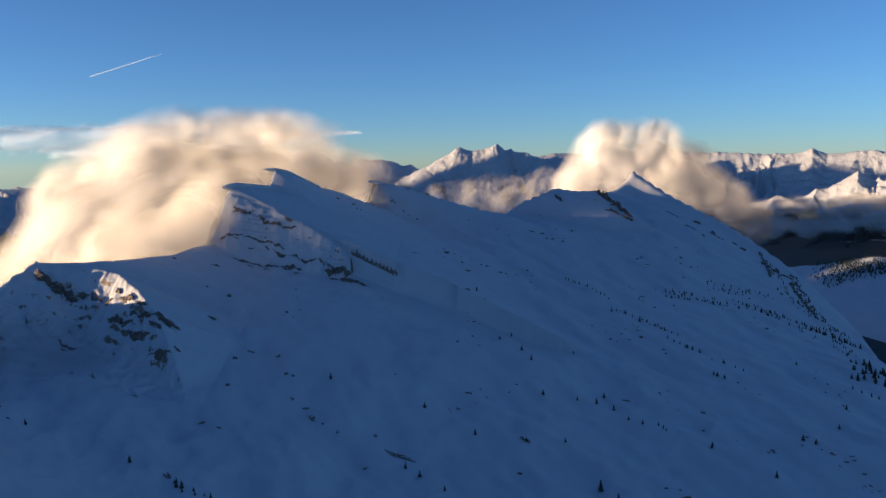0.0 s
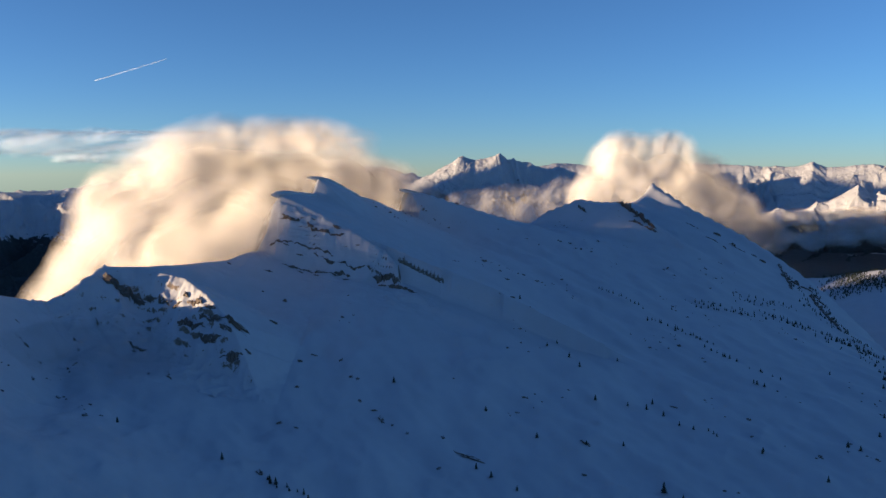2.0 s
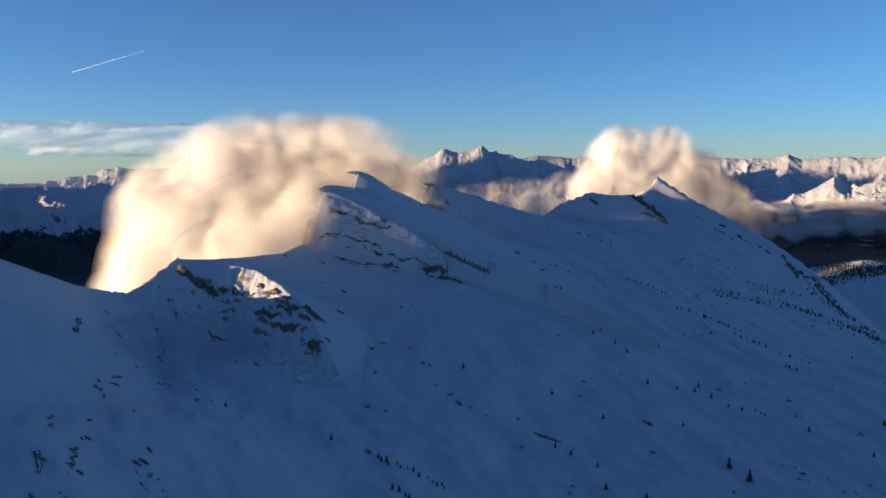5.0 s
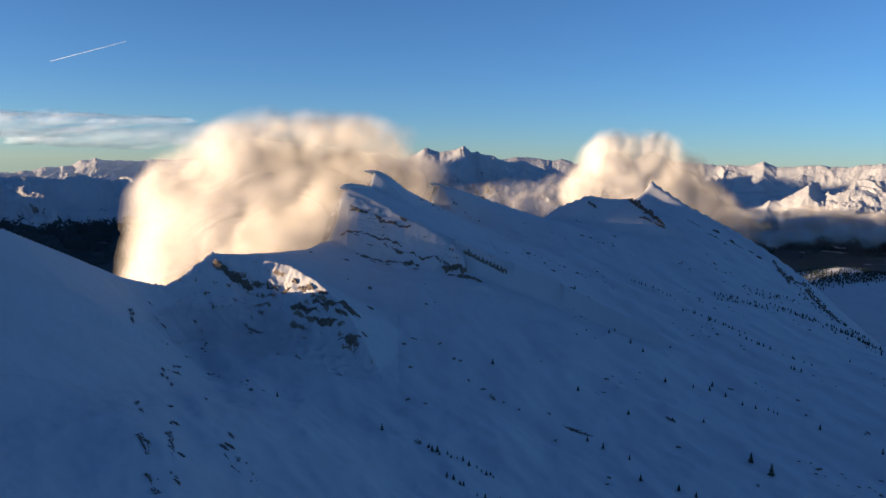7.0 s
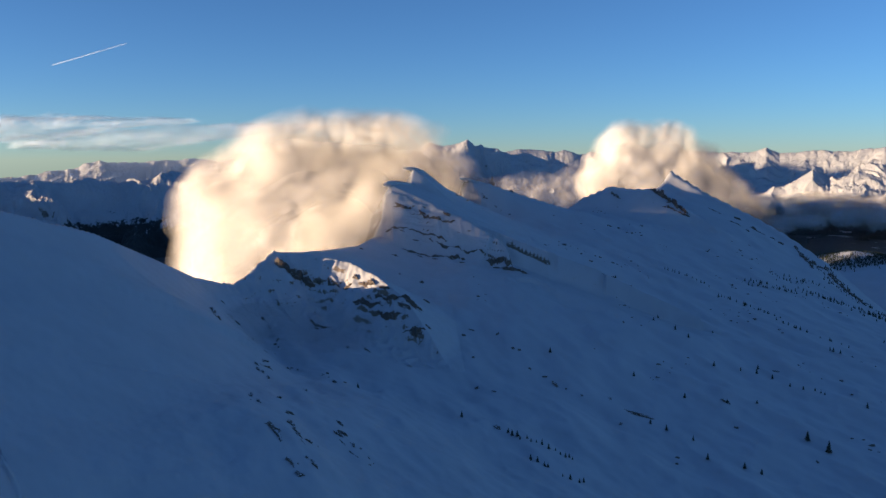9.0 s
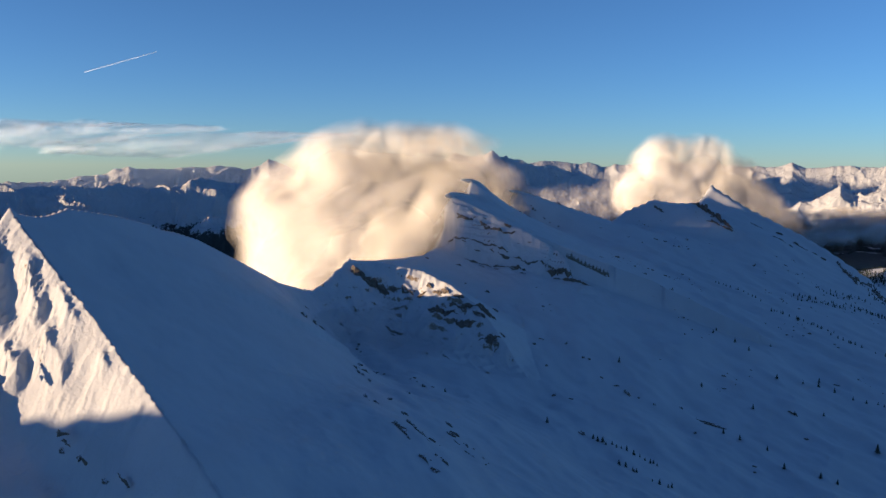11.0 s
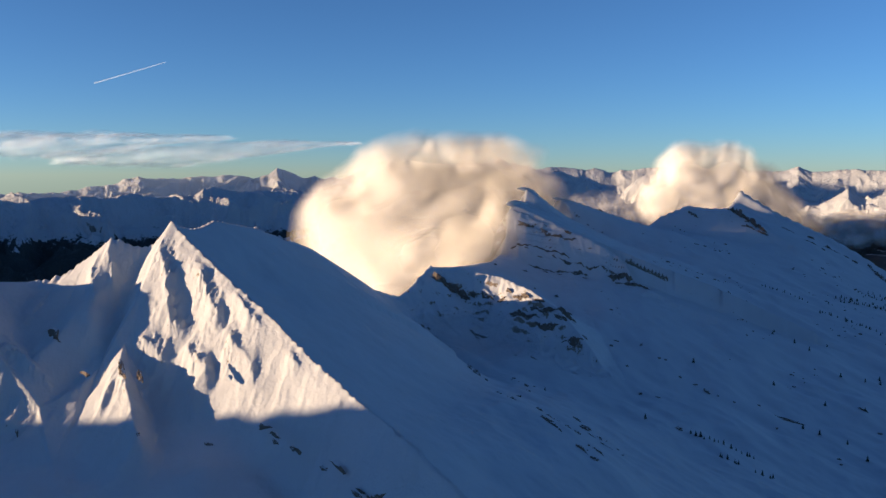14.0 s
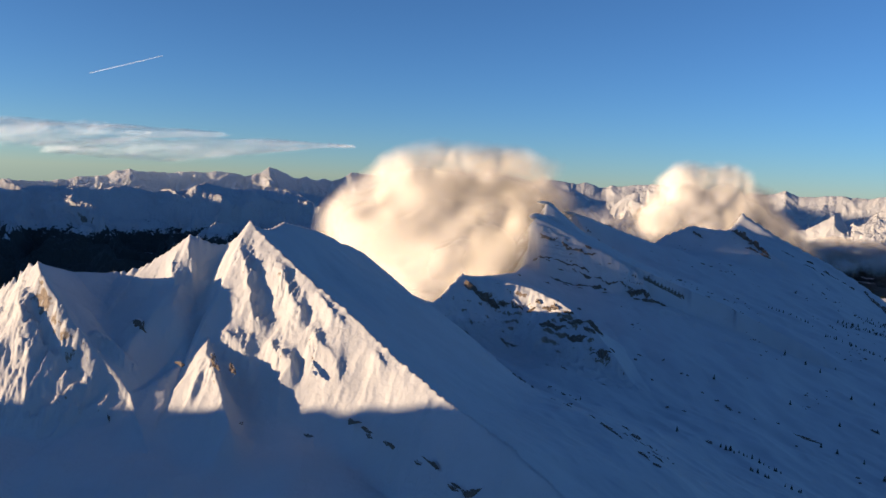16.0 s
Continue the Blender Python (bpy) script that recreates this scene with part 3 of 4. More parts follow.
# ---------------------------------------------------------------- clouds
def cloud_material(name, scatter, tone):
    n = Nodes(name)
    tree = n.tree
    tree.nodes.remove(n.bsdf)
    out = tree.nodes["Material Output"]
    clear = n.add("ShaderNodeBsdfTransparent")
    white = (0.96, 0.96, 0.97, 1)
    parts = []
    for kind, way in (("ShaderNodeBsdfDiffuse", 1), ("ShaderNodeBsdfTranslucent", -1), ("ShaderNodeBsdfDiffuse", 0), ("ShaderNodeBsdfTranslucent", 0)):
        node = n.add(kind)
        node.inputs["Color"].default_value = white if not way else (*tone, 1)
        if way:  # droplets scatter the sun alike, however the veil is turned
            fixed = n.add("ShaderNodeCombineXYZ")
            for i in range(3):
                fixed.inputs[i].default_value = way * to_sun.normalized()[i]
            n.link(fixed.outputs[0], node.inputs["Normal"])
        parts.append(node)
    bent, body, blend = (n.add("ShaderNodeMixShader") for _ in range(3))
    even = n.add("ShaderNodeAddShader")
    bent.inputs[0].default_value, body.inputs[0].default_value = 0.5, 1 - scatter
    n.link(parts[0].outputs[0], even.inputs[0])
    n.link(parts[1].outputs[0], even.inputs[1])
    n.link(parts[2].outputs[0], bent.inputs[1])
    n.link(parts[3].outputs[0], bent.inputs[2])
    n.link(even.outputs[0], body.inputs[1])
    n.link(bent.outputs[0], body.inputs[2])
    opacity = n.add("ShaderNodeAttribute")
    opacity.attribute_name = "opacity"
    puff = n.ramp(n.noise(0.03, 4, 0.5), 0.3, 0.7, 0.88, 1.06)
    n.link(n.maths("MULTIPLY", opacity.outputs["Fac"], puff), blend.inputs[0])
    n.link(clear.outputs[0], blend.inputs[1])
    n.link(body.outputs[0], blend.inputs[2])
    n.link(blend.outputs[0], out.inputs[0])
    return n.mat


MAT_CLOUD = cloud_material("cloud_vapour", 0.9, (0.53, 0.53, 0.54))
MAT_ICE = cloud_material("ice_cloud", 1.0, (0.54, 0.65, 0.84))


def surface_net(field, level, origin, step):
    """The surface where a field passes a level: points and quads."""
    inside = field > level
    c = [inside[i:inside.shape[0] - 1 + i, j:inside.shape[1] - 1 + j, k:inside.shape[2] - 1 + k] for i in (0, 1) for j in (0, 1) for k in (0, 1)]
    count = sum(a.astype(np.int8) for a in c)
    mixed = (count > 0) & (count < 8)
    ids = np.full(mixed.shape, -1, np.int64)
    ids[mixed] = np.arange(mixed.sum())
    cells = np.argwhere(mixed)
    total, weight = np.zeros((len(cells), 3)), np.zeros(len(cells))
    corner = [(i, j, k) for i in (0, 1) for j in (0, 1) for k in (0, 1)]
    value = [field[cells[:, 0] + i, cells[:, 1] + j, cells[:, 2] + k] - level for i, j, k in corner]
    for p in range(8):
        for q in range(p + 1, 8):
            if sum(abs(a - b) for a, b in zip(corner[p], corner[q])) != 1:
                continue
            cross = (value[p] > 0) != (value[q] > 0)
            t = np.where(cross, value[p] / np.where(cross, value[p] - value[q], 1), 0)
            for axis in range(3):
                total[:, axis] += np.where(cross, corner[p][axis] + t * (corner[q][axis] - corner[p][axis]), 0)
            weight += cross
    points = (cells + total / weight[:, None]) * step + origin
    quads = []
    for axis in range(3):
        u, v = (axis + 1) % 3, (axis + 2) % 3
        lo = [slice(1, -1)] * 3
        hi = [slice(1, -1)] * 3
        lo[axis], hi[axis] = slice(0, -1), slice(1, None)
        a, b = inside[tuple(lo)], inside[tuple(hi)]
        for first, second, turn in ((a, b, False), (b, a, True)):
            where = np.argwhere(first & ~second)
            shift = np.ones(3, int)
            shift[axis] = 0
            base = where + shift
            corners = []
            for du, dv in ((-1, -1), (0, -1), (0, 0), (-1, 0)):
                cell = base.copy()
                cell[:, u] += du
                cell[:, v] += dv
                corners.append(ids[cell[:, 0], cell[:, 1], cell[:, 2]])
            q = np.stack(corners, 1)
            quads.append(q[:, ::-1] if turn else q)
    return points, np.concatenate(quads)


def cloud(name, label, puffs, step, wisp, layers, seed, size=52.0, pad=35, material=MAT_CLOUD, draw=1.0):
    """Nested thin veils round a set of puffs (x, y, z, radius, flattening)."""
    p = np.array(puffs, float)
    lo = (p[:, :3] - p[:, 3:4]).min(0) - pad
    hi = (p[:, :3] + p[:, 3:4]).max(0) + pad
    axes = [np.arange(lo[i], hi[i], step) for i in range(3)]
    x, y, z = np.meshgrid(*axes, indexing="ij")
    total = np.zeros_like(x)
    for cx, cy, cz, r, flat in puffs:
        d = np.sqrt((x - cx)**2 + (y - cy)**2 + ((z - cz) / flat)**2) / r
        total = total + np.exp(-3.2 * (d - 1))
    field = np.log(total + 1e-9) / 3.2
    field = field + wisp * (1 + 0.5 * smooth(-field / 0.25)) * np.exp(-(np.maximum(field, 0) / 0.11)**2) * fbm(x / size / draw, y / size, (z / size - 0.1 * x / size / draw) * 1.2, 4, seed, 0.45) \
        + 0.3 * wisp * np.exp(-(np.maximum(field + 0.08, 0) / 0.09)**2) * fbm(x / size * 3.1 / draw, y / size * 3.1, z / size * 3.1, 3, seed + 1, 0.5)
    thing = tagged(new(name), label, "cloud")
    thing.location = Vector(p[:, :3].mean(0)) - Vector((0, 0, p[:, 3].max()))
    for piece, chosen in (("veil", layers[:len(layers) // 2]), ("core", layers[len(layers) // 2:])):
        verts, quads, fades, start = [], [], [], 0
        for level, opacity in chosen:
            v, q = surface_net(field, level, lo, step)
            verts.append(v - np.array(thing.location))
            quads.append(q + start)
            fades.append(np.full(len(v), opacity, np.float32))
            start += len(v)
        ob = mesh_from(piece, np.concatenate(verts), np.concatenate(quads), material)
        ob.parent = thing
        at = ob.data.attributes.new("opacity", "FLOAT", "POINT")
        at.data.foreach_set("value", np.concatenate(fades))
    return thing


VEILS = [(-0.36, 0.02), (-0.29, 0.03), (-0.23, 0.04), (-0.17, 0.05), (-0.12, 0.06), (-0.06, 0.08), (0.0, 0.10), (0.06, 0.12), (0.13, 0.15), (0.21, 0.2), (0.31, 0.28), (0.44, 0.6)]
cloud("cloud", "large cream-coloured cloud lapping over the snowy ridge", [
    (-192, 690, 393, 36, 1.0), (-228, 672, 395, 37, 1.0), (-246, 674, 389, 31, 1.0), (-150, 700, 395, 36, 0.9), (-122, 745, 392, 37, 0.85), (-96, 800, 384, 34, 0.8), (-64, 850, 364, 27, 0.75), (-282, 640, 368, 27, 1.0), (-30, 890, 350, 22, 0.7), (-246, 590, 348, 40, 1.0),
    (-270, 562, 332, 30, 1.0), (-208, 610, 366, 42, 1.0), (-230, 530, 330, 36, 1.0), (-204, 500, 340, 30, 1.0), (-188, 528, 352, 28, 1.0), (-176, 560, 356, 30, 1.0), (-242, 474, 314, 28, 1.0),
    (-276, 632, 350, 29, 1.0), (-162, 640, 374, 34, 1.0), (-228, 444, 320, 24, 1.0)], 3.6, 0.25, VEILS, 5, 78.0)
cloud("cloud", "rounded cream cloud standing behind the snowy ridge", [
    (262, 1314, 402, 40, 1.0), (336, 1308, 398, 42, 1.0), (300, 1300, 358, 50, 1.0), (392, 1330, 368, 42, 1.0), (440, 1360, 342, 40, 1.0), (490, 1400, 316, 36, 1.0),
    (215, 1290, 360, 34, 1.0), (535, 1420, 288, 32, 1.0)], 5.0, 0.22, VEILS[:-1], 15, 84.0)
THIN_MIST = [(-0.25, 0.016), (-0.1, 0.02), (0.05, 0.025), (0.2, 0.03)]
THIN = [(-0.20, 0.03), (-0.10, 0.04), (0.0, 0.06), (0.10, 0.08), (0.20, 0.12), (0.32, 0.18)]
cloud("mist", "thin grey mist trailing from the cloud behind the ridge", [
    (160, 1225, 346, 36, 0.8), (105, 1190, 342, 34, 0.8), (50, 1150, 340, 32, 0.8), (5, 1110, 338, 26, 0.8)], 5.0, 0.4, [(-0.25, 0.02), (-0.1, 0.025), (0.05, 0.03), (0.2, 0.04)], 75, 50.0, 25)
cloud("mist", "thin warm-grey mist drifting over the snowy saddle", [
    (-192, 368, 322, 14, 0.8), (-214, 360, 325, 15, 0.7), (-172, 360, 316, 14, 0.7), (-222, 340, 323, 15, 0.7)], 2.2, 0.45, THIN_MIST, 65, 30.0, 18)
cloud("valley_cloud", "flat grey-blue cloud bank lying in the valley", [
    (950, 2350, 214, 90, 0.2), (1150, 2420, 206, 110, 0.18), (1380, 2560, 210, 120, 0.18), (1650, 2700, 206, 140, 0.18), (1900, 2800, 200, 150, 0.16), (1300, 2900, 218, 130, 0.14), (1650, 3050, 220, 150, 0.14)], 13, 0.75, THIN, 25, 110.0, 60)
cloud("valley_cloud", "small ragged cloud puffs drifting over the valley", [
    (800, 1960, 232, 30, 0.5), (880, 2020, 222, 32, 0.5), (1010, 2060, 228, 36, 0.5), (1130, 2100, 222, 38, 0.5), (1250, 2150, 228, 42, 0.5)], 7, 0.7, THIN, 35, 50.0, 40)


def bearing(azimuth, elevation, distance):
    a, e = radians(azimuth), radians(elevation)
    return Vector(EYE_MID) + Vector((math.sin(a) * math.cos(e), math.cos(a) * math.cos(e), math.sin(e))) * distance


def cirrus(label, runs, seed):
    """A thin streak of ice cloud: soft veils along points (azimuth, elevation, half width)."""
    puffs = []
    for (a0, e0, w0), (a1, e1, w1) in zip(runs[:-1], runs[1:]):
        for k in range(6):
            f = k / 6
            p = bearing(a0 + (a1 - a0) * f, e0 + (e1 - e0) * f, 4650)
            puffs.append((p.x, p.y, p.z, 130, (w0 + (w1 - w0) * f) / 130))
    cloud("cirrus_streak", label, puffs, 12, 0.45, [(-0.22, 0.03), (-0.08, 0.04), (0.06, 0.05), (0.2, 0.06)], seed, 60.0, 60, MAT_ICE, 7.0)


cirrus("thin white streak of high cirrus cloud", [(-33, 1.7, 44), (-26, 1.9, 40), (-21, 2.15, 30), (-17, 2.35, 16), (-13.6, 2.5, 5)], 45)
cirrus("thin white streak of high cirrus cloud", [(-22, 1.0, 20), (-17, 1.3, 30), (-13, 1.7, 26), (-9, 2.05, 13), (-5.4, 2.15, 4)], 55)

# the vapour trail of an aeroplane, high in the south-west
rings, quads = [], []
for i in range(41):
    f = i / 40
    p, r = bearing(-21.0 + 4.4 * f, 5.85 + 1.5 * f, 4700), 1.0 * (1 - f)**0.5 + 0.8
    rings += [(p.x + r * math.cos(k * 1.0472), p.y, p.z + r * math.sin(k * 1.0472)) for k in range(6)]
    if i:
        quads += [(6 * i - 6 + k, 6 * i - 6 + (k + 1) % 6, 6 * i + (k + 1) % 6, 6 * i + k) for k in range(6)]
trail = mesh_from("vapour_trail", rings, quads, MAT_ICE)
trail.data.attributes.new("opacity", "FLOAT", "POINT").data.foreach_set("value", np.full(len(rings), 0.6, np.float32))
tagged(trail, "thin white vapour trail high in the blue sky", "vapour trail")


# ---------------------------------------------------------------- rocks
MAT_ROCK = alpine_material("weathered_limestone", 0.80, 0.30, rock=(0.07, 0.06, 0.055), rock_hi=(0.24, 0.19, 0.15))


def lands(x, y):
    """The heights of the snow at places that lie close together."""
    p, q = np.array(x, float), np.array(y, float)
    z = ridge_height(p, q, any(within(p, q, box, 9)[0] > 0.5 for *_, box, _ in PATCHES))
    if -470 < p[0] < -145 and -25 < q[0] < 245:
        z = np.maximum(z, peak_height(p, q))
    return z


def land(x, y):
    return lands([x], [y])[0]


def crag_mesh(seed, length):
    """A broken outcrop in one piece, about a metre high, lying along x."""
    bm = bmesh.new()
    made = bmesh.ops.create_icosphere(bm, subdivisions=3, radius=1.0)["verts"]
    for v in made:
        spot = Vector((v.co.x * length * 0.5, v.co.y, v.co.z))
        lump = noise.noise(spot * 1.1 + Vector((seed, 0, 0))) * 0.7 + noise.noise(spot * 2.9 + Vector((0, seed, 0))) * 0.4
        cell = noise.cell(spot * 1.9 + Vector((seed, seed, 0))) * 0.4
        c = v.co * (1 + lump + cell)
        c.z = max(-0.6, min(0.8 + 0.4 * noise.noise(spot * 0.7 + Vector((0, 0, seed))), c.z))
        v.co = Vector((c.x * length * 0.5, c.y * 0.8, c.z))
    me = bpy.data.meshes.new("rock")
    bm.to_mesh(me)
    bm.free()
    me.materials.append(MAT_ROCK)
    return me


CRAGS = [crag_mesh(s, l) for s, l in ((1.3, 1.8), (2.7, 2.4), (3.9, 3.2), (4.4, 4.5), (5.8, 6.5), (6.1, 5.0), (7.7, 1.5), (8.2, 2.8))]
dice = random.Random(11)


def rock(name, x, y, kind, size, turn, tall=1.0, label="", group="", parent=None, lift=0.0, grow=1.5):
    ob = new(name, CRAGS[kind])
    a = radians(turn)
    z, ahead, behind = lands([x, x + 2 * math.cos(a), x - 2 * math.cos(a)], [y, y + 2 * math.sin(a), y - 2 * math.sin(a)])
    ob.location = (x, y, z + lift * size)
    rise = (ahead - behind) / 4
    ob.rotation_euler = (dice.uniform(-0.2, 0.2), -math.atan(max(-1.2, min(1.2, rise))) + dice.uniform(-0.1, 0.1), a)
    ob.scale = (size * grow, size * grow * dice.uniform(0.7, 1.0), size * grow * tall)
    if parent:
        ob.parent = parent
        ob.matrix_parent_inverse = parent.matrix_world.inverted()
    else:
        tagged(ob, label, "rock", group)
    return ob


BOULDERS = [(35, 358), (-48, 342), (-55, 347), (-60, 350), (-64, 358), (-71, 363), (-77, 382), (-74, 381), (-84, 397), (-95, 328), (-103, 332), (-100, 280), (-32, 346), (-34, 320), (95, 424), (-98, 401), (-104, 391), (-101, 366),
            (6, 452), (208, 706), (222, 762), (234, 750), (232, 716), (179, 740), (179, 717), (226, 794), (-123, 422), (-124, 461), (-138, 467), (91, 758), (80, 756), (122, 780), (-48, 752), (-37, 746), (-16, 782), (32, 795)]
SCREE = [(-210, 380), (-203, 362), (-210, 316), (-204, 323), (-206, 339), (-192, 324), (-198, 285), (-177, 241), (-193, 216), (-188, 204), (-180, 178), (-184, 221), (-179, 206), (-174, 182), (-170, 179), (-163, 213), (-159, 198), (-163, 201),
         (-153, 192), (-167, 353), (-158, 356), (-176, 303), (-170, 293), (-230, 365), (-225, 355), (-229, 398), (-214, 386), (-203, 356), (-185, 386), (-199, 397), (-196, 262), (-193, 256), (-216, 345), (-171, 155), (-168, 164)]
for x, y in BOULDERS:
    rock("boulder", x, y, dice.choice((0, 1, 6, 7, 2)), dice.uniform(0.6, 1.3), dice.uniform(0, 180), 0.8, "dark limestone boulder half buried in the snow slope", "boulders on the slope", grow=1.2)
for x, y in SCREE:
    for k in range(dice.choice((2, 3, 4))):
        rock("boulder", x + dice.uniform(-2, 2) * k, y + dice.uniform(-3, 3) * k, dice.choice((0, 1, 2, 6, 7)), dice.choice((0.25, 0.35, 0.5, 0.7, 0.9)), dice.uniform(-90, -10), 0.9, "dark broken rock sticking out of steep snow", "rocks below the saddle", grow=0.95)
rock("flat_boulder", -23, 335, 4, 1.5, -20, 0.7, "long flat dark boulder lying in the snow slope")
for x, y in ((281, 906), (291, 886), (276, 860), (312, 880), (322, 875), (336, 855), (337, 844), (340, 838), (346, 846), (350, 836), (345, 828), (352, 824), (340, 850), (330, 846), (357, 832), (357, 818), (355, 804), (360, 842)):
    rock("boulder", x + dice.uniform(-3, 3), y + dice.uniform(-3, 3), dice.choice((2, 3, 7)), dice.uniform(0.8, 1.6), dice.uniform(-100, 0), 1.2, "dark rock in the steep snowy spur", "rocks of the spur", grow=1.2)

# small stones strewn over the open flank, too many to count
chance = np.random.RandomState(5)
x, y = chance.uniform(-90, 290, 5000), chance.uniform(270, 880, 5000)
keep = (vnoise(x / 45 + 0.3 * y / 45, y / 70, 0, 91) + 0.35 * vnoise(x / 12, y / 12, 0, 92) > 0.42) & (x < 120 + 0.25 * y) & (chance.uniform(0, 1, 5000) < 0.55)
x, y = x[keep], y[keep]
z = ridge_height(x, y)
verts, faces = [], []
for px, py, pz in zip(x, y, z):
    r = dice.choice((0.35, 0.5, 0.6, 0.8, 1.2))
    first = len(verts)
    long, way = dice.uniform(0.8, 2.0), dice.uniform(-1.2, 0.4)
    for ring, up in ((1.0, -0.3), (0.95, 0.25), (0.5, 0.7)):
        for k in range(6):
            a = k * 1.0472
            u, v = math.cos(a) * r * ring * long * dice.uniform(0.7, 1.2), math.sin(a) * r * ring * dice.uniform(0.7, 1.2)
            verts.append((px + u * math.cos(way) - v * math.sin(way), py + u * math.sin(way) + v * math.cos(way), pz + r * up * dice.uniform(0.7, 1.2)))
    for q in (0, 6):
        faces += [(first + q + k, first + q + (k + 1) % 6, first + q + 6 + (k + 1) % 6, first + q + 6 + k) for k in range(6)]
    faces += [(first + 12, first + 13, first + 14, first + 15), (first + 12, first + 15, first + 16, first + 17)]
tagged(mesh_from("stones", verts, faces, MAT_ROCK, False), "small dark stones strewn over the snowy flank", "stones", kind="stuff")

cliff, knoll = bpy.data.objects["snow_cliff"], bpy.data.objects["rock_knoll"]
for x, y, kind, size, tall in ((-139, 539, 3, 1.1, 1.2), (-130, 538, 4, 1.2, 1.2), (-117, 535, 4, 1.3, 1.1), (-103, 533, 5, 1.2, 1.1), (-134, 525, 4, 1.1, 0.5), (-125, 523, 4, 1.0, 0.5), (-112, 522, 4, 1.0, 0.5), (-96, 522, 3, 1.0, 0.5), (-124, 512, 5, 1.2, 0.8),
                              (-112, 509, 5, 1.3, 0.8), (-101, 511, 4, 1.3, 0.8), (-90, 508, 4, 1.2, 0.8), (-163, 488, 2, 0.8, 1.2), (-69, 503, 3, 1.3, 1.2), (-58, 500, 3, 1.3, 1.0)):
    for k in range(1):
        rock("ledge", x + dice.uniform(-1, 1) * 2.6 * size, y + dice.uniform(-1, 1) * 1.4 * size, dice.choice((0, 1, 2, 7)) if k else min(kind, 3), size * dice.uniform(0.4, 0.78), -20 + dice.uniform(-15, 15), tall * dice.uniform(0.8, 1.2), parent=cliff, grow=1.35)
for x, y, kind, size, tall in ((-208, 414, 2, 1.3, 1.5), (-205, 413, 3, 1.4, 1.6), (-200, 412, 3, 1.4, 1.6), (-195, 411, 3, 1.3, 1.5), (-191, 412, 3, 1.2, 1.4), (-186, 411, 2, 1.0, 1.2), (-166, 404, 3, 1.2, 1.2), (-157, 397, 4, 1.3, 1.3), (-150, 390, 4, 1.4, 1.3), (-143, 384, 4, 1.4, 1.3), (-137, 380, 5, 1.3, 1.2),
                              (-132, 383, 3, 1.1, 1.0), (-160, 390, 3, 1.0, 1.0), (-153, 385, 3, 1.1, 1.0), (-143, 376, 4, 0.9, 0.9), (-131, 367, 5, 1.0, 1.0), (-126, 370, 3, 0.8, 0.8), (-185, 396, 3, 0.7, 0.7)):
    for k in range(2):
        rock("ledge", x + dice.uniform(-1, 1) * 2.2 * size, y + dice.uniform(-1, 1) * 1.2 * size, dice.choice((0, 1, 2, 7)) if k else min(kind, 3), size * dice.uniform(0.5, 0.9), -35 + dice.uniform(-20, 20), tall * dice.uniform(0.8, 1.2), parent=knoll, grow=1.45)
for x, y, kind, size, tall in ((-314, 160, 3, 0.9, 0.8), (-308, 158, 2, 0.9, 0.8),
                              (-264, 132, 2, 0.6, 0.8), (-259, 130, 1, 0.6, 0.7), (-281, 128, 2, 0.6, 0.7), (-250, 122, 7, 0.6, 0.7), (-241, 112, 2, 0.6, 0.7), (-300, 130, 1, 0.5, 0.7)):
    rock("ledge", x, y, kind, size, -55 + dice.uniform(-20, 20), tall, parent=peak, grow=1.3)

def snow_roll(path, parent, seed):
    """A rounded, overhanging lip of packed snow along points (x, y, z, half width), thinning to both ends."""
    centre = np.array(path, float)
    steps = np.arange(0, len(path) - 1 + 1e-6, 0.1)
    line = np.stack([np.interp(steps, np.arange(len(path)), centre[:, i]) for i in range(4)], -1)
    for _ in range(6):
        line[1:-1] = 0.25 * line[:-2] + 0.5 * line[1:-1] + 0.25 * line[2:]
    ahead = np.gradient(line[:, :2], axis=0)
    ahead /= np.linalg.norm(ahead, axis=1)[:, None]
    turn = np.linspace(0, 2 * math.pi, 17)[:-1]
    across, up = np.cos(turn), np.sin(turn) * np.where(np.sin(turn) > 0, 0.5, 1.5)
    wobble = 1 + 0.22 * fbm(line[:, :1] / 6 + across, line[:, 1:2] / 6 + up, 0, 3, seed)
    r = line[:, 3:4] * wobble
    x = line[:, :1] + r * across * ahead[:, 1:2]
    y = line[:, 1:2] - r * across * ahead[:, :1]
    z = line[:, 2:3] + r * up
    verts = np.stack([x, y, z], -1).reshape(-1, 3)
    idx = np.arange(len(line) * 16).reshape(len(line), 16)
    nxt = np.roll(idx, -1, axis=1)
    quads = np.stack([idx[:-1], nxt[:-1], nxt[1:], idx[1:]], -1).reshape(-1, 4)
    ob = mesh_from("cornice", verts, quads, MAT_CORNICE)
    ob.parent = parent


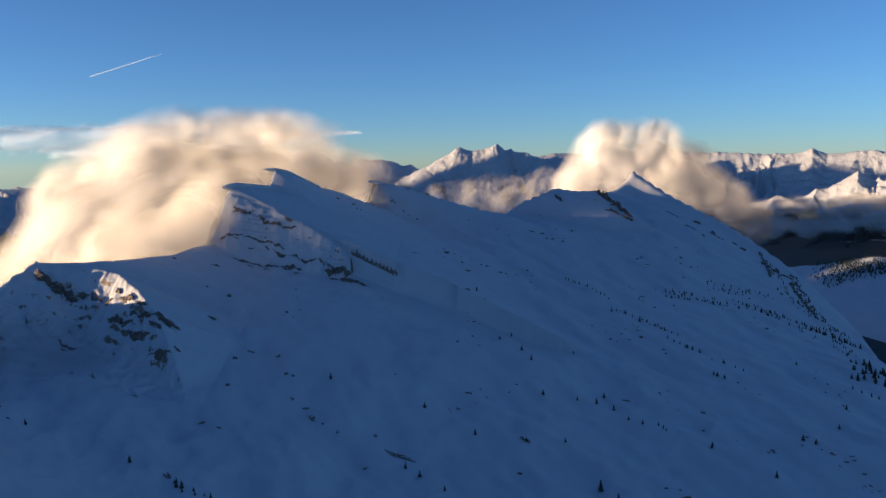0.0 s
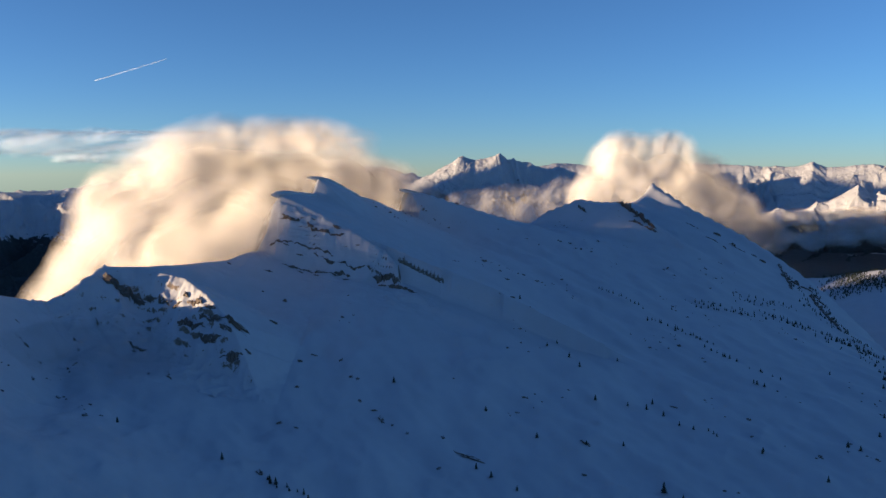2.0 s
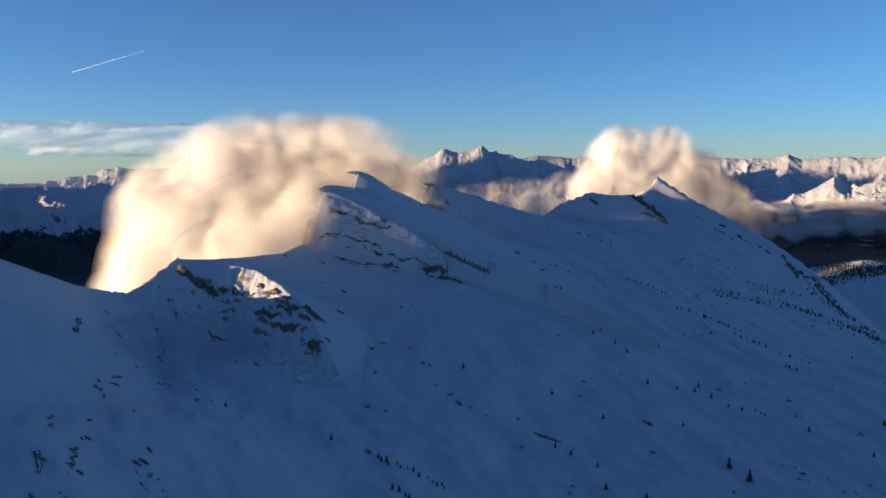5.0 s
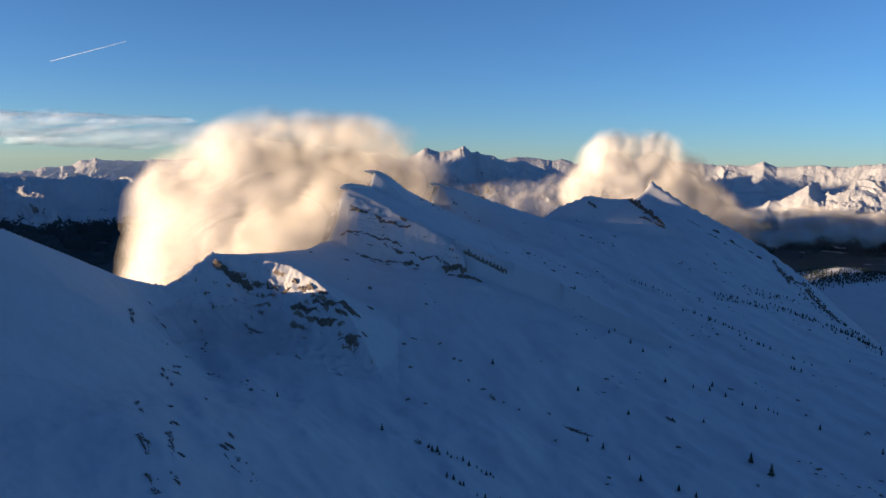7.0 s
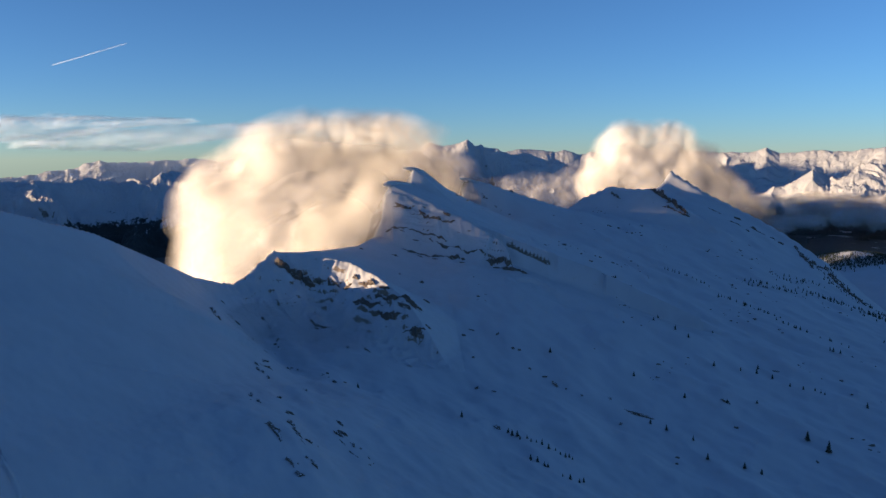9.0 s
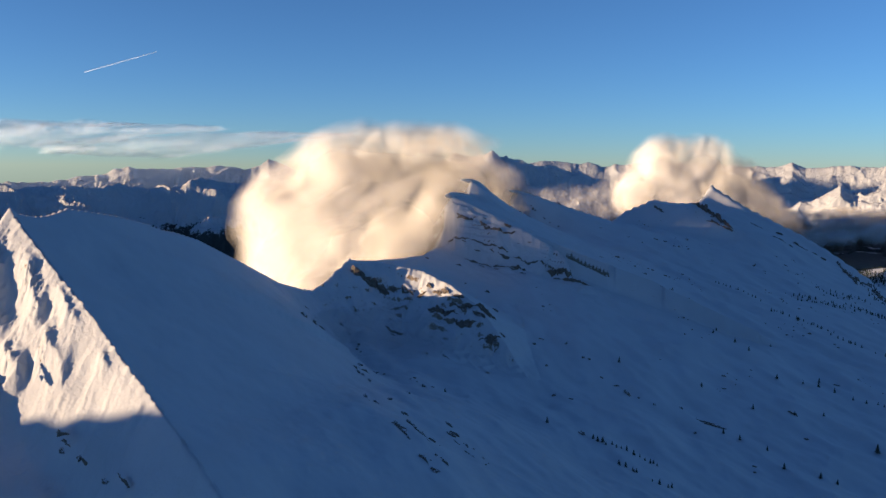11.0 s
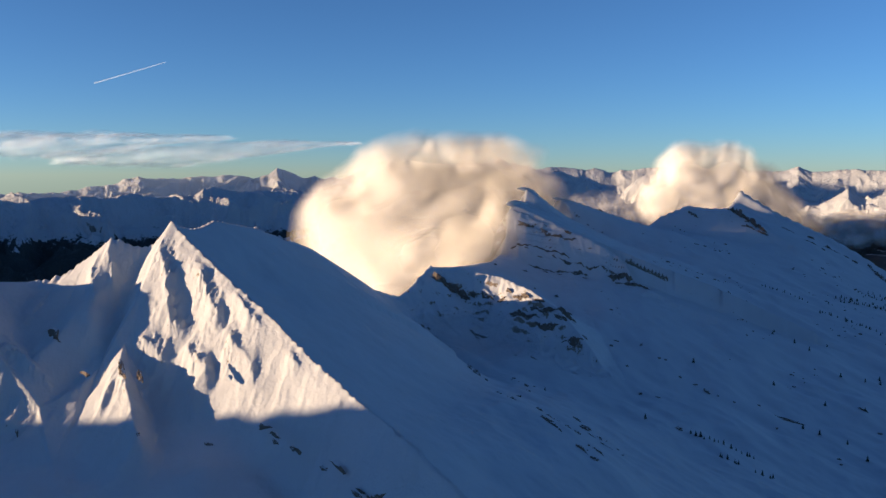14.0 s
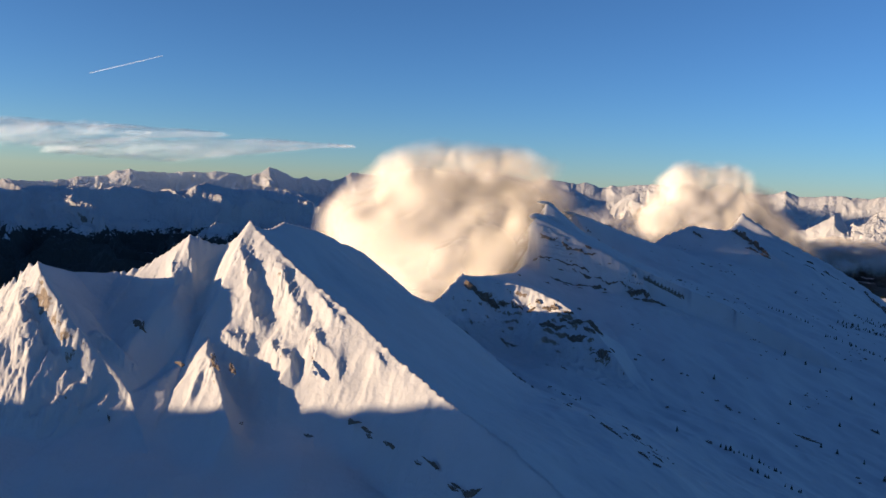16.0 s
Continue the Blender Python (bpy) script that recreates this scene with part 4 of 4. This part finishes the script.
snow_roll([(-120, 600, 385, 0.5), (-131, 574, 386.8, 2.4), (-139, 557, 388.2, 3.0), (-144.5, 548, 388.3, 2.2), (-147.5, 545, 387.2, 0.4)], cliff, 102)
snow_roll([(-98, 655, 383, 0.5), (-109, 631, 390, 2.4), (-117, 613, 396, 2.6), (-124, 603, 398.2, 2.0), (-129, 601, 398.6, 1.1), (-132, 600.5, 398.2, 0.3)], cliff, 103)
snow_roll([(-45, 772, 380, 0.5), (-58, 768, 383, 2.0), (-66, 765.5, 385, 1.8), (-71, 764, 385, 0.4)], ridge, 104)
def rock_band(points, tall, parent, seed):
    """A jagged band of bare rock that crops out of a steep face along a line in plan."""
    p = np.array(points, float)
    run = np.concatenate([[0], np.cumsum(np.hypot(*np.diff(p, axis=0).T))])
    w = np.arange(0, run[-1], 0.55)
    x, y = np.interp(w, run, p[:, 0]), np.interp(w, run, p[:, 1])
    x, y = x + 0.9 * vnoise(w / 3, seed, 0, 5), y + 0.9 * vnoise(w / 3, seed + 4.5, 0, 6)

    def height(x, y):
        z = ridge_height(x, y, True)
        return np.where((x > -470) & (x < -145) & (y > -25) & (y < 245), np.maximum(z, peak_height(x, y)), z)

    z = height(x, y)
    nx, ny = height(x - 1.5, y) - height(x + 1.5, y), height(x, y - 1.5) - height(x, y + 1.5)
    size = np.maximum(np.hypot(nx, ny), 0.01)
    nx, ny = nx / size, ny / size
    ends = np.minimum(1, np.minimum(w, w[-1] - w) / (1.2 * tall) + 0.05)
    h = tall * ends * np.clip(0.62 + 0.9 * vnoise(w / 4.5, seed + 0.3, 0, 7) + 0.5 * vnoise(w / 1.3, seed + 0.7, 0, 8), 0.08, 1.3)
    rows = []
    for out, up in ((-0.55, 0.12), (-0.1, 0.5), (0.3, 0.42), (0.42, 0.05), (0.5, -0.35), (0.45, -0.85)):
        jag = 0.22 * vnoise(w / 0.9 + 3 * up, seed + up * 5, 0, 11) + 0.16 * vnoise(w / 2.2, seed + up * 9, 0, 12)
        rows.append(np.stack([x + nx * h * (out + jag), y + ny * h * (out + jag), z + h * (up + 0.6 * jag)], -1))
    verts = np.stack(rows, 1)
    idx = np.arange(len(w) * 6).reshape(len(w), 6)
    quads = np.stack([idx[:-1, :-1], idx[:-1, 1:], idx[1:, 1:], idx[1:, :-1]], -1).reshape(-1, 4)
    mesh_from("rock_band", verts.reshape(-1, 3), quads, MAT_ROCK, False).parent = parent


CLIFF_BANDS = [(2.4, [(-142, 538.6), (-134, 538), (-126, 537.7)]), (2.2, [(-123, 537.4), (-117, 534), (-111, 532), (-105, 529.7), (-94.5, 529)]),
               (1.5, [(-146, 530), (-137, 527.5), (-125.5, 527.5), (-114, 524.5), (-101.5, 520)]), (1.8, [(-111, 521), (-104, 518), (-94.5, 517), (-89, 515), (-76, 512)]),
               (2.3, [(-135, 514), (-126, 516.5), (-117, 515), (-109, 511), (-100, 513), (-90, 511)]), (3.0, [(-143, 495), (-137, 497)]),
               (6.0, [(-77, 510), (-66, 508), (-57, 505)]), (5.0, [(-66, 504), (-55, 499), (-45, 496)])]
KNOLL_BANDS = [(4.6, [(-213, 415), (-207, 413.5), (-203, 413.5), (-198.5, 413.5), (-194, 412.5), (-186, 411.5)]), (2.4, [(-181, 411), (-176, 408), (-172, 405)]), (4.0, [(-165, 393), (-156.5, 388), (-148, 383.5)]),
               (4.2, [(-141, 383), (-134, 381), (-127, 380)]), (3.6, [(-138, 369.5), (-131.5, 368), (-125, 366)]), (3.0, [(-152, 382), (-144, 377), (-138, 376)]), (2.0, [(-190, 392), (-184, 388), (-178, 386)])]
PEAK_BANDS = [(3.0, [(-351, 195), (-347, 191), (-342, 187)]), (1.2, [(-271.5, 145), (-266, 143)]), (1.3, [(-266, 139), (-263, 134)]), (1.5, [(-249, 126), (-244, 121)]), (1.4, [(-241, 115), (-233, 109)]),
              (1.5, [(-326, 159.5), (-322, 158)]), (1.4, [(-349, 166), (-347, 163)]), (1.2, [(-259, 131), (-256, 128)])]
RIDGE_BANDS = [(4.5, [(121, 901), (123, 896), (129, 879)]), (9.0, [(160, 873), (171, 861), (182, 847), (195, 834.5)]), (3.5, [(167, 846), (183, 837), (194, 832)]), (4.0, [(341, 881), (335, 846), (322, 800)]), (4.5, [(346, 812), (336, 760), (327, 705)]),
               (1.4, [(-182, 182), (-180, 178), (-177, 170)]), (1.3, [(-178.5, 197), (-172.5, 178), (-171, 173)]), (1.5, [(-174.5, 162), (-172, 156)]), (1.0, [(-163, 198), (-160, 194.5)]), (1.5, [(-169, 162), (-165.5, 160.5)]),
               (1.8, [(-229, 328), (-222, 306), (-218, 294)]), (1.5, [(-199, 272), (-194, 277)]), (1.0, [(-159, 192), (-156, 188)]), (2.2, [(250, 920), (262, 908)]), (2.0, [(285, 880), (300, 868)]), (1.8, [(255, 880), (272, 868)])]
for owner, lines in ((cliff, CLIFF_BANDS), (knoll, KNOLL_BANDS), (peak, PEAK_BANDS), (ridge, RIDGE_BANDS)):
    for k, (tall, line) in enumerate(lines):
        rock_band(line, tall, owner, 3.7 * k + 1.9)

# ---------------------------------------------------------------- spruces
n = Nodes("spruce_needles")
up = n.add("ShaderNodeSeparateXYZ")
n.link(n.add("ShaderNodeNewGeometry").outputs["Normal"], up.inputs[0])
frost = n.maths("MULTIPLY", n.ramp(up.outputs[2], 0.45, 0.9), n.ramp(n.noise(1.1, 4, 0.6), 0.5, 0.68, 0.0, 0.55))
n.link(n.mix(frost, n.mix(n.noise(2.5), (0.012, 0.022, 0.014), (0.035, 0.05, 0.03)), SNOW), n.bsdf.inputs["Base Color"])
n.bsdf.inputs["Roughness"].default_value = 0.85
MAT_NEEDLES = n.mat
n = Nodes("spruce_bark")
n.link(n.mix(n.noise(3.0, 5, 0.6, (3, 3, 0.6)), (0.05, 0.035, 0.025), (0.14, 0.10, 0.075)), n.bsdf.inputs["Base Color"])
n.bsdf.inputs["Roughness"].default_value = 0.9
MAT_BARK = n.mat


def spruce(seed):
    """A spruce one metre high: a tapered trunk and tiers of drooping, uneven boughs."""
    rng = random.Random(seed)
    tree = tagged(new("spruce_tree"), "dark green spruce standing in the snow slope", "tree", "scattered spruces")
    bm = bmesh.new()
    bmesh.ops.create_cone(bm, cap_ends=True, segments=6, radius1=0.035, radius2=0.006, depth=1.0, matrix=Matrix.Translation((0, 0, 0.46)))
    crown = bmesh.new()
    tiers = 8
    for t in range(tiers):
        f = t / tiers
        z, reach = 0.10 + 0.86 * f, 0.27 * (1 - f)**0.85 + 0.02
        boughs = 9 - t // 2
        top = crown.verts.new((0, 0, z + 0.16 * (1 - 0.4 * f)))
        ring = []
        for k in range(boughs * 2):
            a = (k + rng.uniform(-0.3, 0.3)) * math.pi / boughs + t
            r = reach * (rng.uniform(0.75, 1.2) if k % 2 == 0 else rng.uniform(0.4, 0.6))
            ring.append(crown.verts.new((r * math.cos(a), r * math.sin(a), z - (0.06 if k % 2 == 0 else 0.0) + rng.uniform(-0.02, 0.02))))
        low = crown.verts.new((0, 0, z + 0.03))
        for a, c in zip(ring, ring[1:] + ring[:1]):
            crown.faces.new((top, a, c))
            crown.faces.new((low, c, a))
    for name, piece, mat in (("trunk", bm, MAT_BARK), ("crown", crown, MAT_NEEDLES)):
        me = bpy.data.meshes.new(name)
        piece.to_mesh(me)
        piece.free()
        me.materials.append(mat)
        new(name, me).parent = tree
    return tree


FIRST = [(62, 323, 5.6), (67, 312, 6.6), (-3, 289, 3.6), (-18, 324, 3.2)]
forms = [spruce(s) for s in (1, 2, 3, 4)]
for tree, (x, y, h) in zip(forms, FIRST):
    tree.matrix_basis = Matrix.Translation((x, y, land(x, y) - 0.1)) @ Matrix.Scale(h, 4)


def plant(x, y, h):
    form = dice.choice(forms)
    m = Matrix.Translation((x, y, land(x, y) - 0.1)) @ Matrix.Rotation(dice.uniform(0, 6.28), 4, "Z")
    twin = copy_thing(form, m)
    wide = dice.uniform(0.85, 1.2)
    twin.scale = (h * wide, h * wide, h)


LONE = [(-12, 318), (-2, 309), (13, 286), (20, 284), (90, 396), (96, 392), (83, 423), (85, 408), (67, 412), (77, 412), (228, 522), (116, 564), (126, 565), (145, 605), (43, 459), (47, 446), (39, 482), (31, 467), (-11, 374), (12, 358), (49, 409), (75, 475),
        (-56, 383), (20, 520), (124, 373), (176, 393), (181, 390), (145, 349), (207, 420), (223, 445), (245, 482), (250, 481), (257, 483), (261, 482), (-115, 284), (-160, 300), (53, 360), (35, 357), (125, 375)]
for x, y in LONE:
    plant(x, y, dice.uniform(2.3, 3.8))
GROVE = [(273, 539), (292, 567), (284, 544), (298, 565), (264, 515), (270, 520), (277, 530), (288, 536), (294, 550), (302, 556), (283, 528), (276, 516), (299, 540), (306, 545), (290, 520), (284, 510)]
for x, y in GROVE:
    for k in range(2):
        plant(x + dice.uniform(-4, 4), y + dice.uniform(-4, 4), dice.uniform(3.5, 6.0))
ROWS_OF_TREES = [  # x, y to x, y, how many, height
    (-97, 275, -87, 269, 7, 2.8), (-84, 271, -70, 265, 8, 2.6), (-90, 254, -83, 249, 6, 2.6), (-80, 243, -72, 245, 4, 2.6), (103, 394, 106, 386, 3, 2.8), (91, 623, 119, 594, 13, 2.8), (174, 639, 225, 656, 15, 3.2), (224, 687, 257, 706, 7, 3.2),
    (132, 556, 156, 543, 8, 3.2), (144, 523, 160, 510, 8, 3.0), (243, 677, 268, 663, 12, 3.4), (271, 677, 304, 658, 16, 4.0), (291, 649, 345, 672, 22, 4.5), (168, 502, 181, 492, 5, 2.8), (158, 472, 163, 470, 3, 3.0)]
for x0, y0, x1, y1, many, tall in ROWS_OF_TREES:
    for k in range(many):
        f = (k + dice.uniform(-0.3, 0.3)) / max(many - 1, 1)
        plant(x0 + (x1 - x0) * f + dice.uniform(-1.5, 1.5), y0 + (y1 - y0) * f + dice.uniform(-2, 2), tall * dice.uniform(0.55, 1.1))
# the thin woods along the brink and round the hilltop: too many and too small to count
def wood(name, label, spots, low, high):
    x, y, z = spots
    verts, faces = [], []
    for px, py, pz in zip(x, y, z):
        h = dice.uniform(low, high)
        for foot, wide in ((0.0, 0.24), (0.22, 0.20), (0.42, 0.155), (0.62, 0.11)):
            first = len(verts)
            turn = dice.uniform(0, 6)
            verts += [(px + h * wide * dice.uniform(0.6, 1.2) * math.cos(q * 0.8976 + turn), py + h * wide * dice.uniform(0.6, 1.2) * math.sin(q * 0.8976 + turn), pz + h * (foot + dice.uniform(-0.03, 0.04))) for q in range(7)] + [(px, py, pz + h * (foot + 0.38))]
            faces += [(first + q, first + (q + 1) % 7, first + 7) for q in range(7)]
    tagged(mesh_from(name, verts, faces, MAT_NEEDLES, False), label, "wood", kind="stuff")


spots = []
for x0, y0, x1, y1, many, wide in ((362, 845, 348, 782, 30, 5), (348, 782, 339, 741, 30, 6), (339, 741, 330, 680, 36, 7), (118, 566, 162, 544, 14, 4), (174, 649, 253, 666, 30, 6), (225, 705, 302, 735, 26, 5), (313, 761, 341, 682, 40, 7), (264, 686, 287, 625, 24, 6), (328, 718, 290, 560, 40, 9), (339, 848, 318, 720, 44, 5)):
    for k in range(many):
        f = dice.random()
        spots.append((x0 + (x1 - x0) * f + dice.uniform(-wide, wide), y0 + (y1 - y0) * f + dice.uniform(-wide, wide)))
x, y = np.array(spots).T
wood("brink_wood", "sparse dark spruces along the brink of the slope", (x, y, ridge_height(x, y) - 0.2), 1.5, 3.4)
spots = []
for k in range(1900):
    a, r = dice.uniform(0, 6.283), dice.gauss(0.88, 0.24)
    x, y = 905 + 92 * r * math.cos(a), 1690 + 70 * r * math.sin(a)
    if dice.random() < 0.35:
        x, y = 905 + dice.uniform(-150, 190), 1640 + dice.uniform(-30, 20) - 0.3 * (x - 905)
    spots.append((x, y))
x, y = np.array(spots).T
wood("hill_wood", "dark conifer wood round the sunlit hilltop", (x, y, hill_height(x, y)), 3.5, 7.0)
